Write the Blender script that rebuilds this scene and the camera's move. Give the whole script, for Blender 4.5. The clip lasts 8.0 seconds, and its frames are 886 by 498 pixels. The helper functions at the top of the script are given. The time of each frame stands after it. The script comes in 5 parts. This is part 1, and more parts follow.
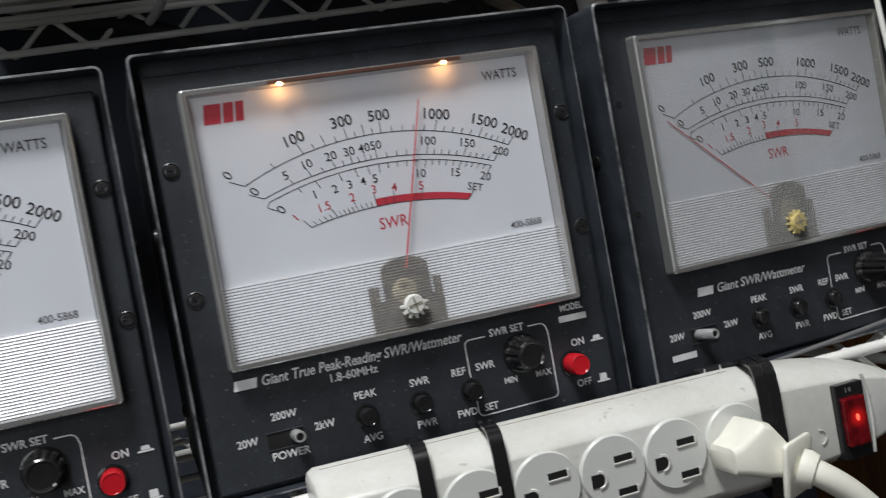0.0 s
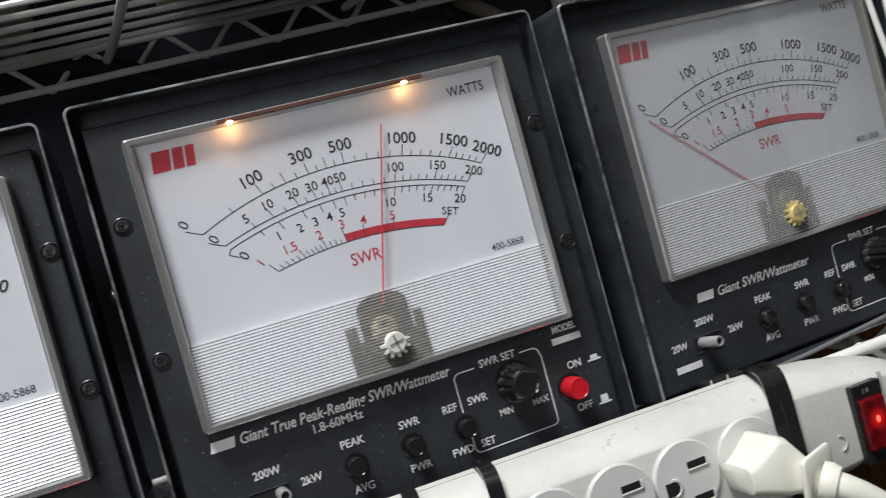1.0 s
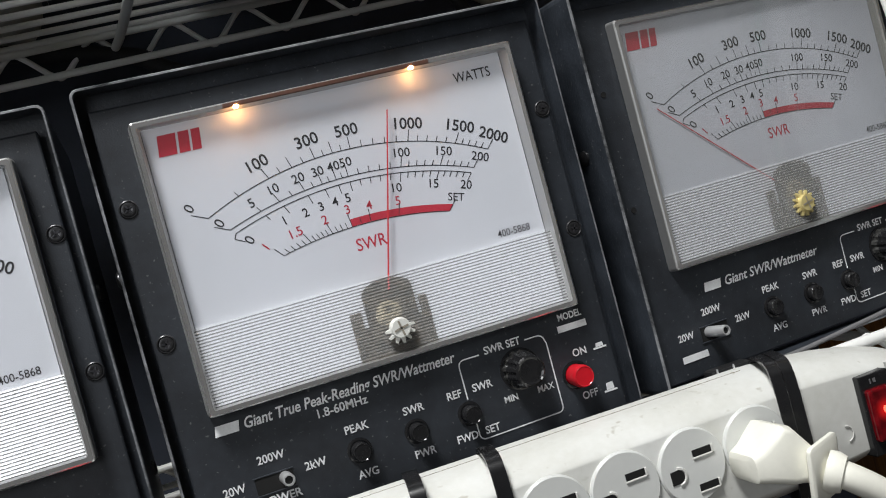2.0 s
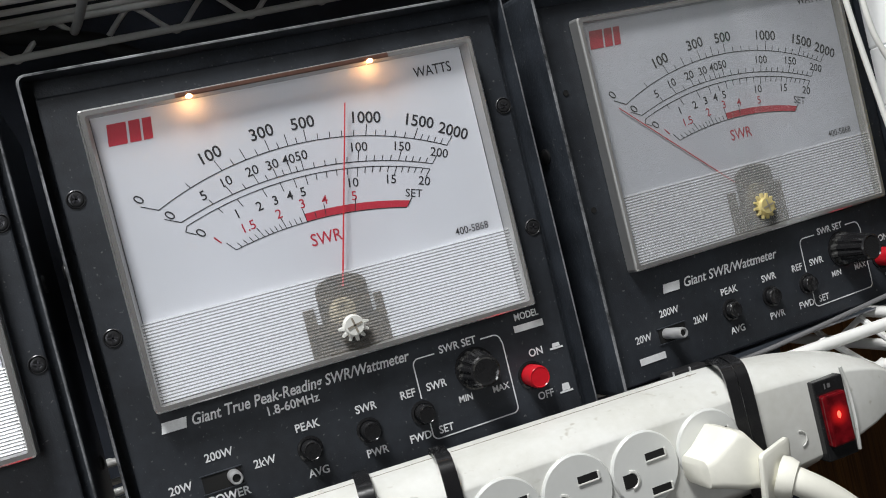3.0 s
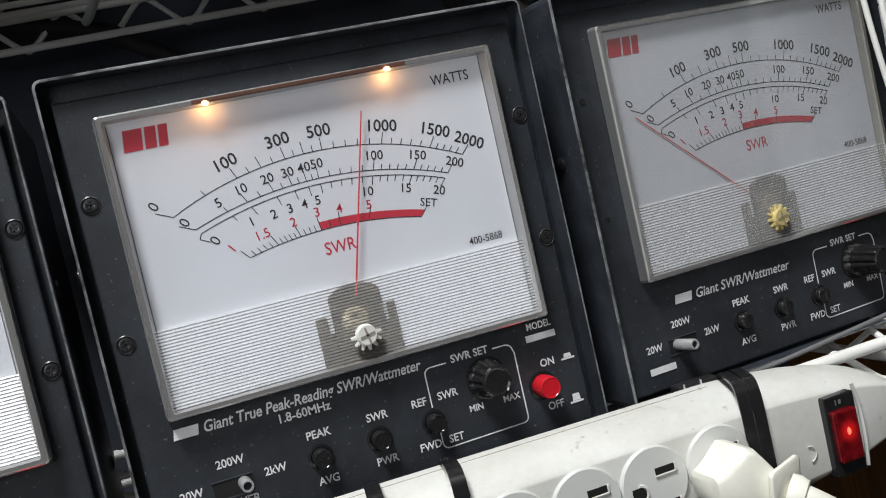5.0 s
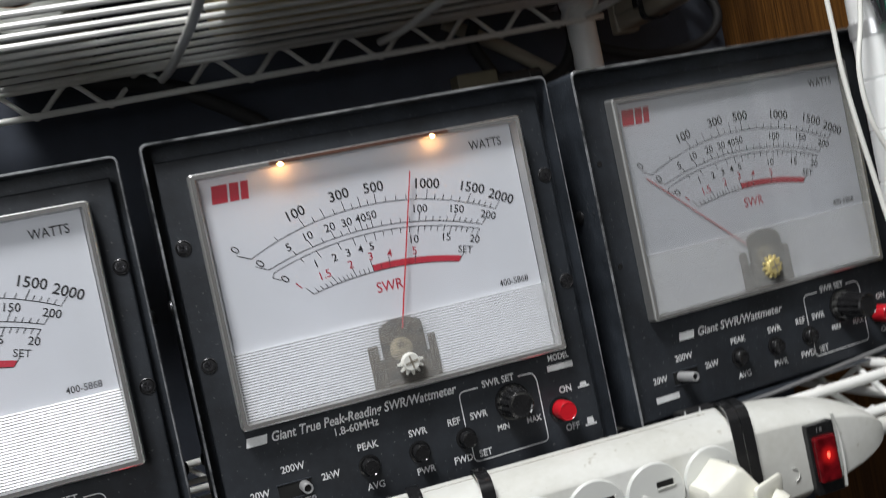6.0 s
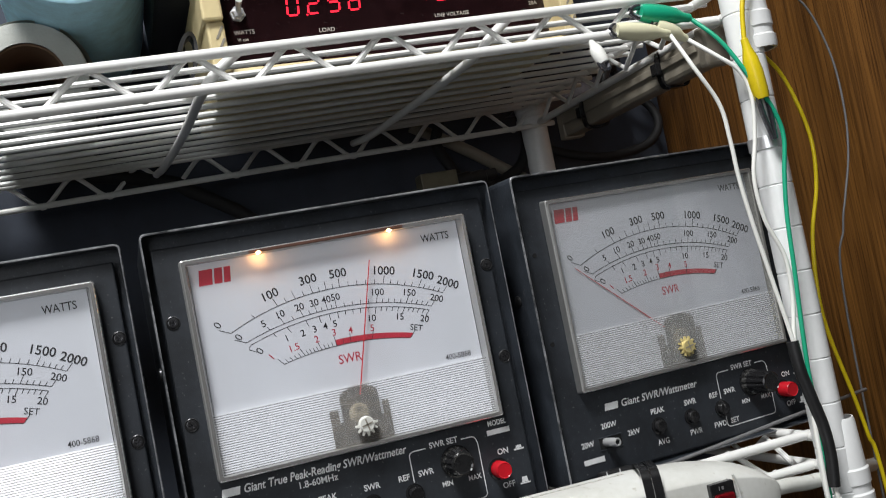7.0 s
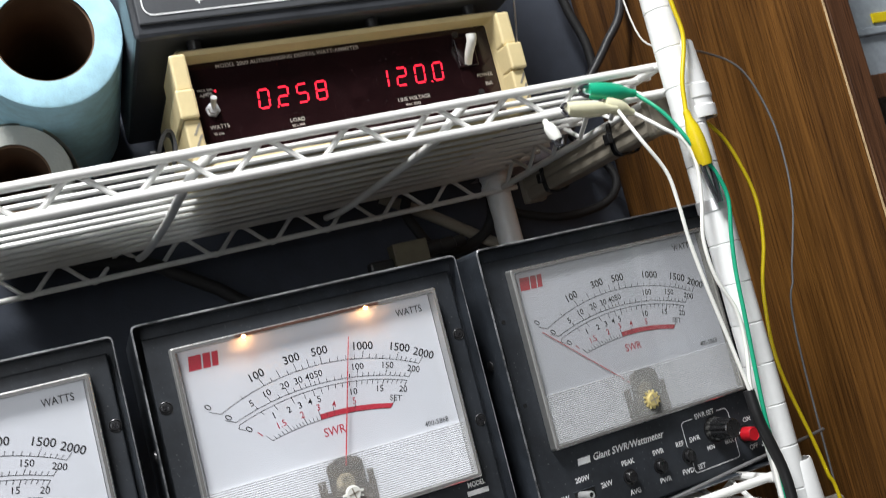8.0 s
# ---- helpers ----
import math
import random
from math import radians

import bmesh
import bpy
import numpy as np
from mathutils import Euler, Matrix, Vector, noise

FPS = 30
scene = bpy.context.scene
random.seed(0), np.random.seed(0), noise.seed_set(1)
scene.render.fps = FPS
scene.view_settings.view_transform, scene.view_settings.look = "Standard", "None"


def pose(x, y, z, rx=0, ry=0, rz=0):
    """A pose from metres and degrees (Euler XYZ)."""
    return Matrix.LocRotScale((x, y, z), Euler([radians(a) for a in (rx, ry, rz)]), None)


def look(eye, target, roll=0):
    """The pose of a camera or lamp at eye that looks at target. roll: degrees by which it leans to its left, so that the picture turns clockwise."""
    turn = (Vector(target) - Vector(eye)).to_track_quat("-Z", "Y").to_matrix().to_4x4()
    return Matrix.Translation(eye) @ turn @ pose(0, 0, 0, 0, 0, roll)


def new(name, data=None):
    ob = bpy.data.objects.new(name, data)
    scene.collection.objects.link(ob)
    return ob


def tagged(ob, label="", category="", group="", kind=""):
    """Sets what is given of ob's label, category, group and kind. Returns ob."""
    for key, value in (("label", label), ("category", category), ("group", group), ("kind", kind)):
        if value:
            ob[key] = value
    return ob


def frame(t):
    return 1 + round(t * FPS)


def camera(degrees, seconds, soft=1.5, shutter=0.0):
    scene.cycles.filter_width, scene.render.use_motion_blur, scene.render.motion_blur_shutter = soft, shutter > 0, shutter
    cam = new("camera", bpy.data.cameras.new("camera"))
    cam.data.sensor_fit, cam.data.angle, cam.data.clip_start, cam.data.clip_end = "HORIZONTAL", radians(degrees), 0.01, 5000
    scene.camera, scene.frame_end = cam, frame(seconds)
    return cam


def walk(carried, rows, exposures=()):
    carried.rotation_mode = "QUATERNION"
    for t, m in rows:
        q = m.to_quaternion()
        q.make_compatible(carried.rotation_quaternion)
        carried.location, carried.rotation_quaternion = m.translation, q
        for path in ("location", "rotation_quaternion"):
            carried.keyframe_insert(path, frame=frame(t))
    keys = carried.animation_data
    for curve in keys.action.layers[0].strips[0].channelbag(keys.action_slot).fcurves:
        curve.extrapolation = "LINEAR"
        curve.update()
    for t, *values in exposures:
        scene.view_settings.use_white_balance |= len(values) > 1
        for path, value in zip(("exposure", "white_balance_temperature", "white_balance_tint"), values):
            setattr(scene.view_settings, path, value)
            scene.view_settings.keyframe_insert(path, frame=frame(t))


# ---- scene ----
cam = camera(48.53, 8.0, soft=1.0, shutter=0.3)
PATH = [
    (0, (0.00349, 0.00526, 1.04206), (0.6108, 1.9099, 0.9815), -10.350),
    (0.2, (0.01549, 0.01018, 1.03747), (0.6534, 1.9045, 0.9688), -11.381),
    (0.5, (0.02599, 0.01901, 1.03664), (0.7123, 1.8962, 0.9650), -12.934),
    (0.6, (0.02617, 0.02129, 1.03086), (0.7129, 1.8989, 0.9775), -13.607),
    (0.8, (0.02828, 0.02251, 1.03499), (0.6780, 1.9137, 0.9988), -14.740),
    (1, (0.02520, 0.02465, 1.05103), (0.6160, 1.9344, 0.9896), -15.495),
    (1.2, (0.02434, 0.02603, 1.05309), (0.5808, 1.9456, 0.9781), -16.370),
    (2.3, (0.02837, 0.02504, 1.04556), (0.6190, 1.9348, 0.9834), -14.337),
    (2.5, (0.03133, 0.02701, 1.04885), (0.6334, 1.9318, 0.9530), -13.803),
    (3, (0.03365, 0.02843, 1.04743), (0.6522, 1.9279, 0.9515), -13.911),
    (3.5, (0.03121, 0.03006, 1.05095), (0.6450, 1.9308, 0.9494), -14.117),
    (4, (0.02966, 0.02940, 1.05255), (0.6379, 1.9319, 0.9491), -13.470),
    (4.5, (0.03325, 0.02986, 1.04875), (0.6395, 1.9329, 0.9438), -12.956),
    (4.7, (0.03311, 0.03132, 1.05330), (0.6450, 1.9302, 0.9132), -12.627),
    (5.8, (0.02138, -0.00496, 1.06861), (0.5849, 1.9100, 0.9439), -13.863),
    (6, (0.01081, -0.02968, 1.06934), (0.5784, 1.8870, 1.0059), -11.878),
    (6.2, (-0.00178, -0.03510, 1.06829), (0.5912, 1.8749, 1.0807), -9.590),
    (6.5, (-0.02051, -0.04242, 1.08649), (0.6088, 1.8555, 1.1293), -11.057),
    (6.8, (-0.01011, -0.09873, 1.08723), (0.6152, 1.7982, 1.1899), -12.338),
    (7, (0.00349, -0.10519, 1.06447), (0.6344, 1.7900, 1.1660), -11.185),
    (7.2, (-0.00697, -0.11690, 1.06242), (0.6481, 1.7714, 1.1350), -13.704),
    (7.3, (-0.01533, -0.12803, 1.07301), (0.6544, 1.7541, 1.1677), -13.823),
    (7.5, (-0.01883, -0.14682, 1.08529), (0.6493, 1.7308, 1.2524), -12.047),
    (7.6, (-0.01791, -0.15295, 1.08227), (0.6576, 1.7194, 1.2773), -11.460),
    (7.8, (-0.01313, -0.14890, 1.07668), (0.6912, 1.7097, 1.2995), -13.723),
    (8, (-0.00391, -0.14049, 1.07645), (0.6936, 1.7250, 1.2596), -14.353),
]
# the clip's camera brightens its picture a little as it turns up
EXPOSURES = [(0, -0.62), (0.5, -0.43), (1.0, -0.40), (2.5, -0.31), (4.7, -0.31), (6.0, -0.40), (6.5, -0.35), (7.2, -0.29), (8.0, 0.02)]
walk(cam, [(t, look(eye, target, roll)) for t, eye, target, roll in PATH], EXPOSURES)

# ---- light ----
world = bpy.data.worlds.new("world")
scene.world = world
world.use_nodes = True
world.node_tree.nodes["Background"].inputs[0].default_value = (0.75, 0.85, 1.0, 1)
world.node_tree.nodes["Background"].inputs[1].default_value = 0.3


def area_lamp(name, eye, target, size, watts, colour):
    data = bpy.data.lights.new(name, "AREA")
    data.shape, data.size, data.size_y = "RECTANGLE", size[0], size[1]
    data.energy, data.color = watts, colour
    ob = new(name, data)
    ob.matrix_world = look(eye, target)
    return tagged(ob, kind="structure")


# an added, unseen front fill lamp, and the ceiling lamp the shadows point to
area_lamp("front_fill", (-0.95, -1.60, 1.45), (0.1, 0.4, 1.1), (0.9, 0.9), 12, (0.96, 0.985, 1.02))
area_lamp("ceiling_light", (-0.28, -0.24, 2.42), (0.12, 0.35, 1.0), (0.40, 0.40), 46, (0.985, 0.99, 0.985))


# ---- materials ----
def material(name, colour, rough=0.5, metal=0.0, vary=0.15, scale=60.0, bump=0.0, bump_scale=400.0, coat=0.0, second=None, spots=0.0, spot_colour=(0.4, 0.4, 0.38), spot_scale=900.0, emit=None, emit_strength=0.0, coord="Object"):
    """A surface with colour variation at two scales, fine relief and, where wanted, dust specks."""
    m = bpy.data.materials.new(name)
    m.use_nodes = True
    nt = m.node_tree
    b = nt.nodes["Principled BSDF"]
    tc = nt.nodes.new("ShaderNodeTexCoord")
    out = tc.outputs[coord]
    n1 = nt.nodes.new("ShaderNodeTexNoise")
    n1.inputs["Scale"].default_value, n1.inputs["Detail"].default_value = scale, 6
    n2 = nt.nodes.new("ShaderNodeTexNoise")
    n2.inputs["Scale"].default_value, n2.inputs["Detail"].default_value = scale * 9, 3
    nt.links.new(out, n1.inputs["Vector"])
    nt.links.new(out, n2.inputs["Vector"])
    add = nt.nodes.new("ShaderNodeMath")
    add.operation = "MULTIPLY_ADD"
    add.inputs[1].default_value = 0.35
    nt.links.new(n2.outputs["Fac"], add.inputs[0])
    nt.links.new(n1.outputs["Fac"], add.inputs[2])
    ramp = nt.nodes.new("ShaderNodeValToRGB")
    a, c = ramp.color_ramp.elements
    dark = tuple(v * (1 - vary) for v in colour) if second is None else second
    light = tuple(min(1, v * (1 + vary)) for v in colour) if second is None else colour
    a.position, a.color = 0.45, (*dark, 1)
    c.position, c.color = 0.9, (*light, 1)
    nt.links.new(add.outputs[0], ramp.inputs[0])
    col = ramp.outputs[0]
    if spots:
        n3 = nt.nodes.new("ShaderNodeTexNoise")
        n3.inputs["Scale"].default_value, n3.inputs["Detail"].default_value = spot_scale, 2
        nt.links.new(out, n3.inputs["Vector"])
        r3 = nt.nodes.new("ShaderNodeValToRGB")
        r3.color_ramp.elements[0].position, r3.color_ramp.elements[1].position = 0.70 - spots * 0.07, 0.75
        nt.links.new(n3.outputs["Fac"], r3.inputs[0])
        gate = nt.nodes.new("ShaderNodeMath")
        gate.operation = "MULTIPLY"
        nt.links.new(r3.outputs[0], gate.inputs[0])
        nt.links.new(n1.outputs["Fac"], gate.inputs[1])
        mix = nt.nodes.new("ShaderNodeMix")
        mix.data_type = "RGBA"
        nt.links.new(gate.outputs[0], mix.inputs[0])
        nt.links.new(col, mix.inputs[6])
        mix.inputs[7].default_value = (*spot_colour, 1)
        col = mix.outputs[2]
    nt.links.new(col, b.inputs["Base Color"])
    b.inputs["Roughness"].default_value, b.inputs["Metallic"].default_value = rough, metal
    b.inputs["Coat Weight"].default_value = coat
    if bump:
        n4 = nt.nodes.new("ShaderNodeTexNoise")
        n4.inputs["Scale"].default_value, n4.inputs["Detail"].default_value = bump_scale, 3
        nt.links.new(out, n4.inputs["Vector"])
        bp = nt.nodes.new("ShaderNodeBump")
        bp.inputs["Strength"].default_value, bp.inputs["Distance"].default_value = bump, 0.001
        nt.links.new(n4.outputs["Fac"], bp.inputs["Height"])
        nt.links.new(bp.outputs[0], b.inputs["Normal"])
    if emit:
        b.inputs["Emission Color"].default_value = (*emit, 1)
        b.inputs["Emission Strength"].default_value = emit_strength
    return m


def clear_plastic(name, tint, cover, rough, gloss_colour=(1, 1, 1), clear=0.97):
    """Clear plastic: lets the view through, part cloudy body, and gloss by Fresnel."""
    m = bpy.data.materials.new(name)
    m.use_nodes = True
    nt = m.node_tree
    nt.nodes.remove(nt.nodes["Principled BSDF"])
    out = nt.nodes["Material Output"]
    tr = nt.nodes.new("ShaderNodeBsdfTransparent")
    tr.inputs[0].default_value = (clear, clear, clear * 0.995, 1)
    body = nt.nodes.new("ShaderNodeBsdfDiffuse")
    noise_tex = nt.nodes.new("ShaderNodeTexNoise")
    noise_tex.inputs["Scale"].default_value = 90
    tc = nt.nodes.new("ShaderNodeTexCoord")
    nt.links.new(tc.outputs["Object"], noise_tex.inputs["Vector"])
    ramp = nt.nodes.new("ShaderNodeValToRGB")
    ramp.color_ramp.elements[0].color = (*[v * 0.8 for v in tint], 1)
    ramp.color_ramp.elements[1].color = (*tint, 1)
    nt.links.new(noise_tex.outputs["Fac"], ramp.inputs[0])
    nt.links.new(ramp.outputs[0], body.inputs[0])
    m1 = nt.nodes.new("ShaderNodeMixShader")
    m1.inputs[0].default_value = cover
    nt.links.new(tr.outputs[0], m1.inputs[1])
    nt.links.new(body.outputs[0], m1.inputs[2])
    gl = nt.nodes.new("ShaderNodeBsdfGlossy")
    gl.inputs["Color"].default_value = (*gloss_colour, 1)
    gl.inputs["Roughness"].default_value = rough
    fr = nt.nodes.new("ShaderNodeFresnel")
    fr.inputs[0].default_value = 1.48
    m2 = nt.nodes.new("ShaderNodeMixShader")
    nt.links.new(fr.outputs[0], m2.inputs[0])
    nt.links.new(m1.outputs[0], m2.inputs[1])
    nt.links.new(gl.outputs[0], m2.inputs[2])
    nt.links.new(m2.outputs[0], out.inputs[0])
    return m


def wood_material(name, light, dark, size=1.0):
    """Stained oak with the grain along z: broad bands, fine streaks and short dark pores."""
    m = material(name, light, 0.45)
    nt = m.node_tree
    b = nt.nodes["Principled BSDF"]
    tc = nt.nodes.new("ShaderNodeTexCoord")

    def grain(across, along, detail, distortion=0.0):
        mp = nt.nodes.new("ShaderNodeMapping")
        mp.inputs["Scale"].default_value = (across * size, across * size, along * size)
        nt.links.new(tc.outputs["Object"], mp.inputs[0])
        n = nt.nodes.new("ShaderNodeTexNoise")
        n.inputs["Scale"].default_value, n.inputs["Detail"].default_value, n.inputs["Distortion"].default_value = 1.0, detail, distortion
        nt.links.new(mp.outputs[0], n.inputs["Vector"])
        return n.outputs["Fac"]

    def ramp(value, p0, p1, c0, c1):
        r = nt.nodes.new("ShaderNodeValToRGB")
        r.color_ramp.elements[0].position, r.color_ramp.elements[0].color = p0, (*c0, 1)
        r.color_ramp.elements[1].position, r.color_ramp.elements[1].color = p1, (*c1, 1)
        nt.links.new(value, r.inputs[0])
        return r.outputs[0]

    def times(a, c, factor):
        mx = nt.nodes.new("ShaderNodeMix")
        mx.data_type, mx.blend_type = "RGBA", "MULTIPLY"
        mx.inputs[0].default_value = factor
        nt.links.new(a, mx.inputs[6])
        nt.links.new(c, mx.inputs[7])
        return mx.outputs[2]

    broad = ramp(grain(26, 1.6, 4, 0.8), 0.25, 0.72, dark, light)
    streak = ramp(grain(330, 7, 4), 0.35, 0.62, (0.46, 0.42, 0.38), (1.10, 1.07, 1.03))
    pore_value = grain(760, 16, 3)
    pores = ramp(pore_value, 0.34, 0.46, (0.42, 0.36, 0.32), (1, 1, 1))
    nt.links.new(times(times(broad, streak, 0.8), pores, 0.9), b.inputs["Base Color"])
    bp = nt.nodes.new("ShaderNodeBump")
    bp.inputs["Strength"].default_value, bp.inputs["Distance"].default_value = 0.4, 0.001
    nt.links.new(pore_value, bp.inputs["Height"])
    nt.links.new(bp.outputs[0], b.inputs["Normal"])
    return m


BLACK_PAINT = material("black_panel_paint", (0.0200, 0.0235, 0.0295), 0.50, vary=0.45, scale=28, bump=0.12, bump_scale=1500, spots=0.55, spot_colour=(0.22, 0.22, 0.21), spot_scale=620)
CASE_PAINT = material("black_case_paint", (0.034, 0.040, 0.050), 0.40, vary=0.4, bump=0.15, bump_scale=900, spots=0.4, spot_colour=(0.2, 0.2, 0.2))
WORN_EDGE = material("worn_black_edge", (0.38, 0.39, 0.41), 0.35, 0.3, second=(0.035, 0.037, 0.04), scale=110)
DIAL_WHITE = material("dial_white", (0.555, 0.572, 0.618), 0.55, vary=0.03, scale=20)
INK_BLACK = material("black_ink", (0.012, 0.012, 0.016), 0.6, vary=0.1)
INK_RED = material("red_ink", (0.43, 0.020, 0.042), 0.55, vary=0.1)
INK_WHITE = material("white_ink", (0.74, 0.75, 0.76), 0.6, vary=0.15, scale=200)
NEEDLE_RED = material("red_needle_paint", (0.55, 0.03, 0.04), 0.4, vary=0.05)
COVER = clear_plastic("clear_cover", (0.5, 0.5, 0.48), 0.02, 0.05)
# Grey body paints the room's hazy reflection into the cover.
COVER_DULL = clear_plastic("cover_painted_haze", (0.20, 0.205, 0.19), 0.33, 0.10, clear=0.84)
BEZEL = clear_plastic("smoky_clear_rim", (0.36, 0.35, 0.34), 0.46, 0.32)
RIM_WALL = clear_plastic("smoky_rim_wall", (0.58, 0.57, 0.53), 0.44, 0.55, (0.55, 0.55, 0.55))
# Same plastic in a bright tint, painting the highlight along the bevel.
RIM_HIGHLIGHT = clear_plastic("painted_rim_highlight", (0.80, 0.80, 0.78), 0.36, 0.3)
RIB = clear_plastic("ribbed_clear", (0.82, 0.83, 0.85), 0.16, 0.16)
# Darker copy of the rib plastic, painting shade between the ribs.
RIB_SHADE = clear_plastic("painted_rib_shade", (0.11, 0.11, 0.105), 0.70, 0.3)
MOVEMENT = material("movement_metal", (0.13, 0.10, 0.066), 0.36, 0.35, second=(0.012, 0.009, 0.007), scale=260)
COIL = material("varnished_coil", (0.62, 0.54, 0.38), 0.25, 0.5, second=(0.05, 0.035, 0.02), scale=420)
CABLE_BLACK = material("dull_black_jacket", (0.010, 0.010, 0.011), 0.7, vary=0.2)
WHITE_NYLON = material("white_nylon", (0.72, 0.72, 0.68), 0.45, vary=0.05)
YELLOW_NYLON = material("yellowed_nylon", (0.72, 0.60, 0.27), 0.22, 0.3, vary=0.15)
CHROME = material("brushed_chrome", (0.80, 0.80, 0.81), 0.30, 0.65, vary=0.08)
SCREW_BLACK = material("black_screw", (0.05, 0.05, 0.053), 0.30, 0.6, vary=0.4, scale=300)
KNOB_BLACK = material("black_plastic", (0.014, 0.014, 0.015), 0.18, vary=0.2, scale=120)
KNURL = material("shiny_knurled_plastic", (0.16, 0.16, 0.155), 0.2, 0.5, second=(0.012, 0.012, 0.012), scale=500)
# Near-black fill, painting the shade inside slots, holes and the lever's bore.
NEAR_BLACK = material("near_black_fill", (0.003, 0.003, 0.003), 0.8, vary=0.1)
RED_PLASTIC = material("red_plastic", (0.55, 0.012, 0.022), 0.22, vary=0.12)
STRIP_WHITE = material("power_strip_plastic", (0.71, 0.715, 0.69), 0.27, second=(0.60, 0.60, 0.56), scale=36, bump=0.06, bump_scale=1800, spots=0.5, spot_colour=(0.36, 0.33, 0.27), spot_scale=180)
SOCKET_GREY = material("socket_face_plastic", (0.66, 0.67, 0.65), 0.34, vary=0.04, scale=40)
PLUG_CREAM = material("cream_plug", (0.86, 0.85, 0.76), 0.45, vary=0.05, scale=50)
ROCKER = material("red_rocker_plastic", (0.13, 0.004, 0.007), 0.08, vary=0.5, scale=300, emit=(1.0, 0.015, 0.012), emit_strength=0.0)


def glow_round(m, centre, reach, strength):
    """Light of a lamp inside translucent plastic, fading away from it."""
    nt = m.node_tree
    tc = nt.nodes.new("ShaderNodeTexCoord")
    d = nt.nodes.new("ShaderNodeVectorMath")
    d.operation = "DISTANCE"
    d.inputs[1].default_value = centre
    nt.links.new(tc.outputs["Object"], d.inputs[0])
    r = nt.nodes.new("ShaderNodeMapRange")
    r.interpolation_type = "SMOOTHERSTEP"
    r.inputs[1].default_value, r.inputs[2].default_value = 0.0, reach
    r.inputs[3].default_value, r.inputs[4].default_value = strength, 0.0
    nt.links.new(d.outputs["Value"], r.inputs[0])
    nt.links.new(r.outputs[0], nt.nodes["Principled BSDF"].inputs["Emission Strength"])


glow_round(ROCKER, (0.2826, 0.3515, 0.9275), 0.0062, 0.55)
NEON = material("neon_glow", (0.8, 0.05, 0.02), 0.3, emit=(1.0, 0.10, 0.06), emit_strength=3.0)
BULB = material("bulb_glow", (1.0, 0.8, 0.5), 0.3, emit=(1.0, 0.55, 0.20), emit_strength=30.0)
LAMP_REFLECTION = material("lamp_strip_reflection", (0.10, 0.045, 0.03), 0.5, vary=0.3)
WIRE_WHITE = material("white_coated_wire", (0.80, 0.80, 0.78), 0.30, vary=0.06, scale=40)
POST_WHITE = material("white_post", (0.86, 0.87, 0.87), 0.28, vary=0.05, scale=30)
OLD_WHITE = material("aged_white_plastic", (0.27, 0.242, 0.195), 0.5, vary=0.1, scale=40)
WALL_DARK = material("dark_blue_wall", (0.044, 0.053, 0.074), 0.8, vary=0.3, scale=6, bump=0.2, bump_scale=300)
ROOM_PAINT = material("room_paint", (0.26, 0.26, 0.25), 0.8, vary=0.06, scale=3)
FLOOR_GREY = material("floor_grey", (0.08, 0.07, 0.06), 0.7, vary=0.2, scale=8)
OAK = wood_material("stained_oak", (0.270, 0.120, 0.027), (0.062, 0.026, 0.008))
OAK_EDGE = wood_material("stained_oak_edge", (0.13, 0.055, 0.024), (0.06, 0.025, 0.012), 1.3)
OAK_HIGHLIGHT = material("oak_corner_highlight", (0.50, 0.36, 0.20), 0.5, vary=0.3, scale=120)
STEEL = material("bright_steel", (0.26, 0.26, 0.29), 0.2, 0.95, vary=0.2, scale=200)
BIN_CLEAR = material("cloudy_bin_plastic", (0.30, 0.34, 0.38), 0.4, vary=0.3, scale=25)
FILM = material("pale_plastic_film", (0.20, 0.20, 0.26), 0.3, vary=0.4, scale=60)
BLUE_PAPER = material("blue_paper", (0.42, 0.70, 0.84), 0.85, vary=0.14, scale=90, bump=0.30, bump_scale=1100)
WHITE_PAPER = material("white_paper", (0.42, 0.43, 0.40), 0.85, vary=0.06, scale=60, bump=0.4, bump_scale=600)
CARD = material("brown_card", (0.13, 0.075, 0.042), 0.85, vary=0.15, scale=50)
BEIGE = material("beige_abs", (0.68, 0.56, 0.31), 0.42, vary=0.07, scale=35, bump=0.05, bump_scale=1500)
DARK_RED_PANEL = material("dark_red_filter", (0.014, 0.005, 0.006), 0.14, vary=0.3, scale=80, spots=0.15, spot_colour=(0.1, 0.08, 0.08))
LED = material("red_led", (0.5, 0.01, 0.02), 0.4, emit=(1.0, 0.02, 0.05), emit_strength=1.7)
PANEL_SCRIPT = material("cream_print", (0.55, 0.52, 0.47), 0.6, vary=0.15)
BOX_BLACK = material("black_enclosure", (0.040, 0.043, 0.050), 0.34, vary=0.2, scale=30, bump=0.08, bump_scale=900)
BOX_FACE = material("charcoal_panel", (0.07, 0.074, 0.082), 0.4, vary=0.12, scale=40)
GREEN = material("green_vinyl", (0.01, 0.36, 0.20), 0.35, vary=0.08)
YELLOW = material("yellow_vinyl", (0.68, 0.52, 0.01), 0.35, vary=0.08)
WHITE_VINYL = material("white_vinyl", (0.84, 0.84, 0.80), 0.4, vary=0.04)
CREAM_VINYL = material("cream_vinyl", (0.74, 0.71, 0.50), 0.4, vary=0.05)
DARK_VINYL = material("dark_grey_vinyl", (0.035, 0.036, 0.04), 0.4, vary=0.1)
GREY_VINYL = material("grey_vinyl", (0.15, 0.15, 0.155), 0.4, vary=0.1)
RUBBER = material("black_rubber", (0.012, 0.012, 0.013), 0.45, vary=0.2, scale=80)
TIE_BLACK = material("black_nylon_tie", (0.012, 0.012, 0.013), 0.22, vary=0.2)
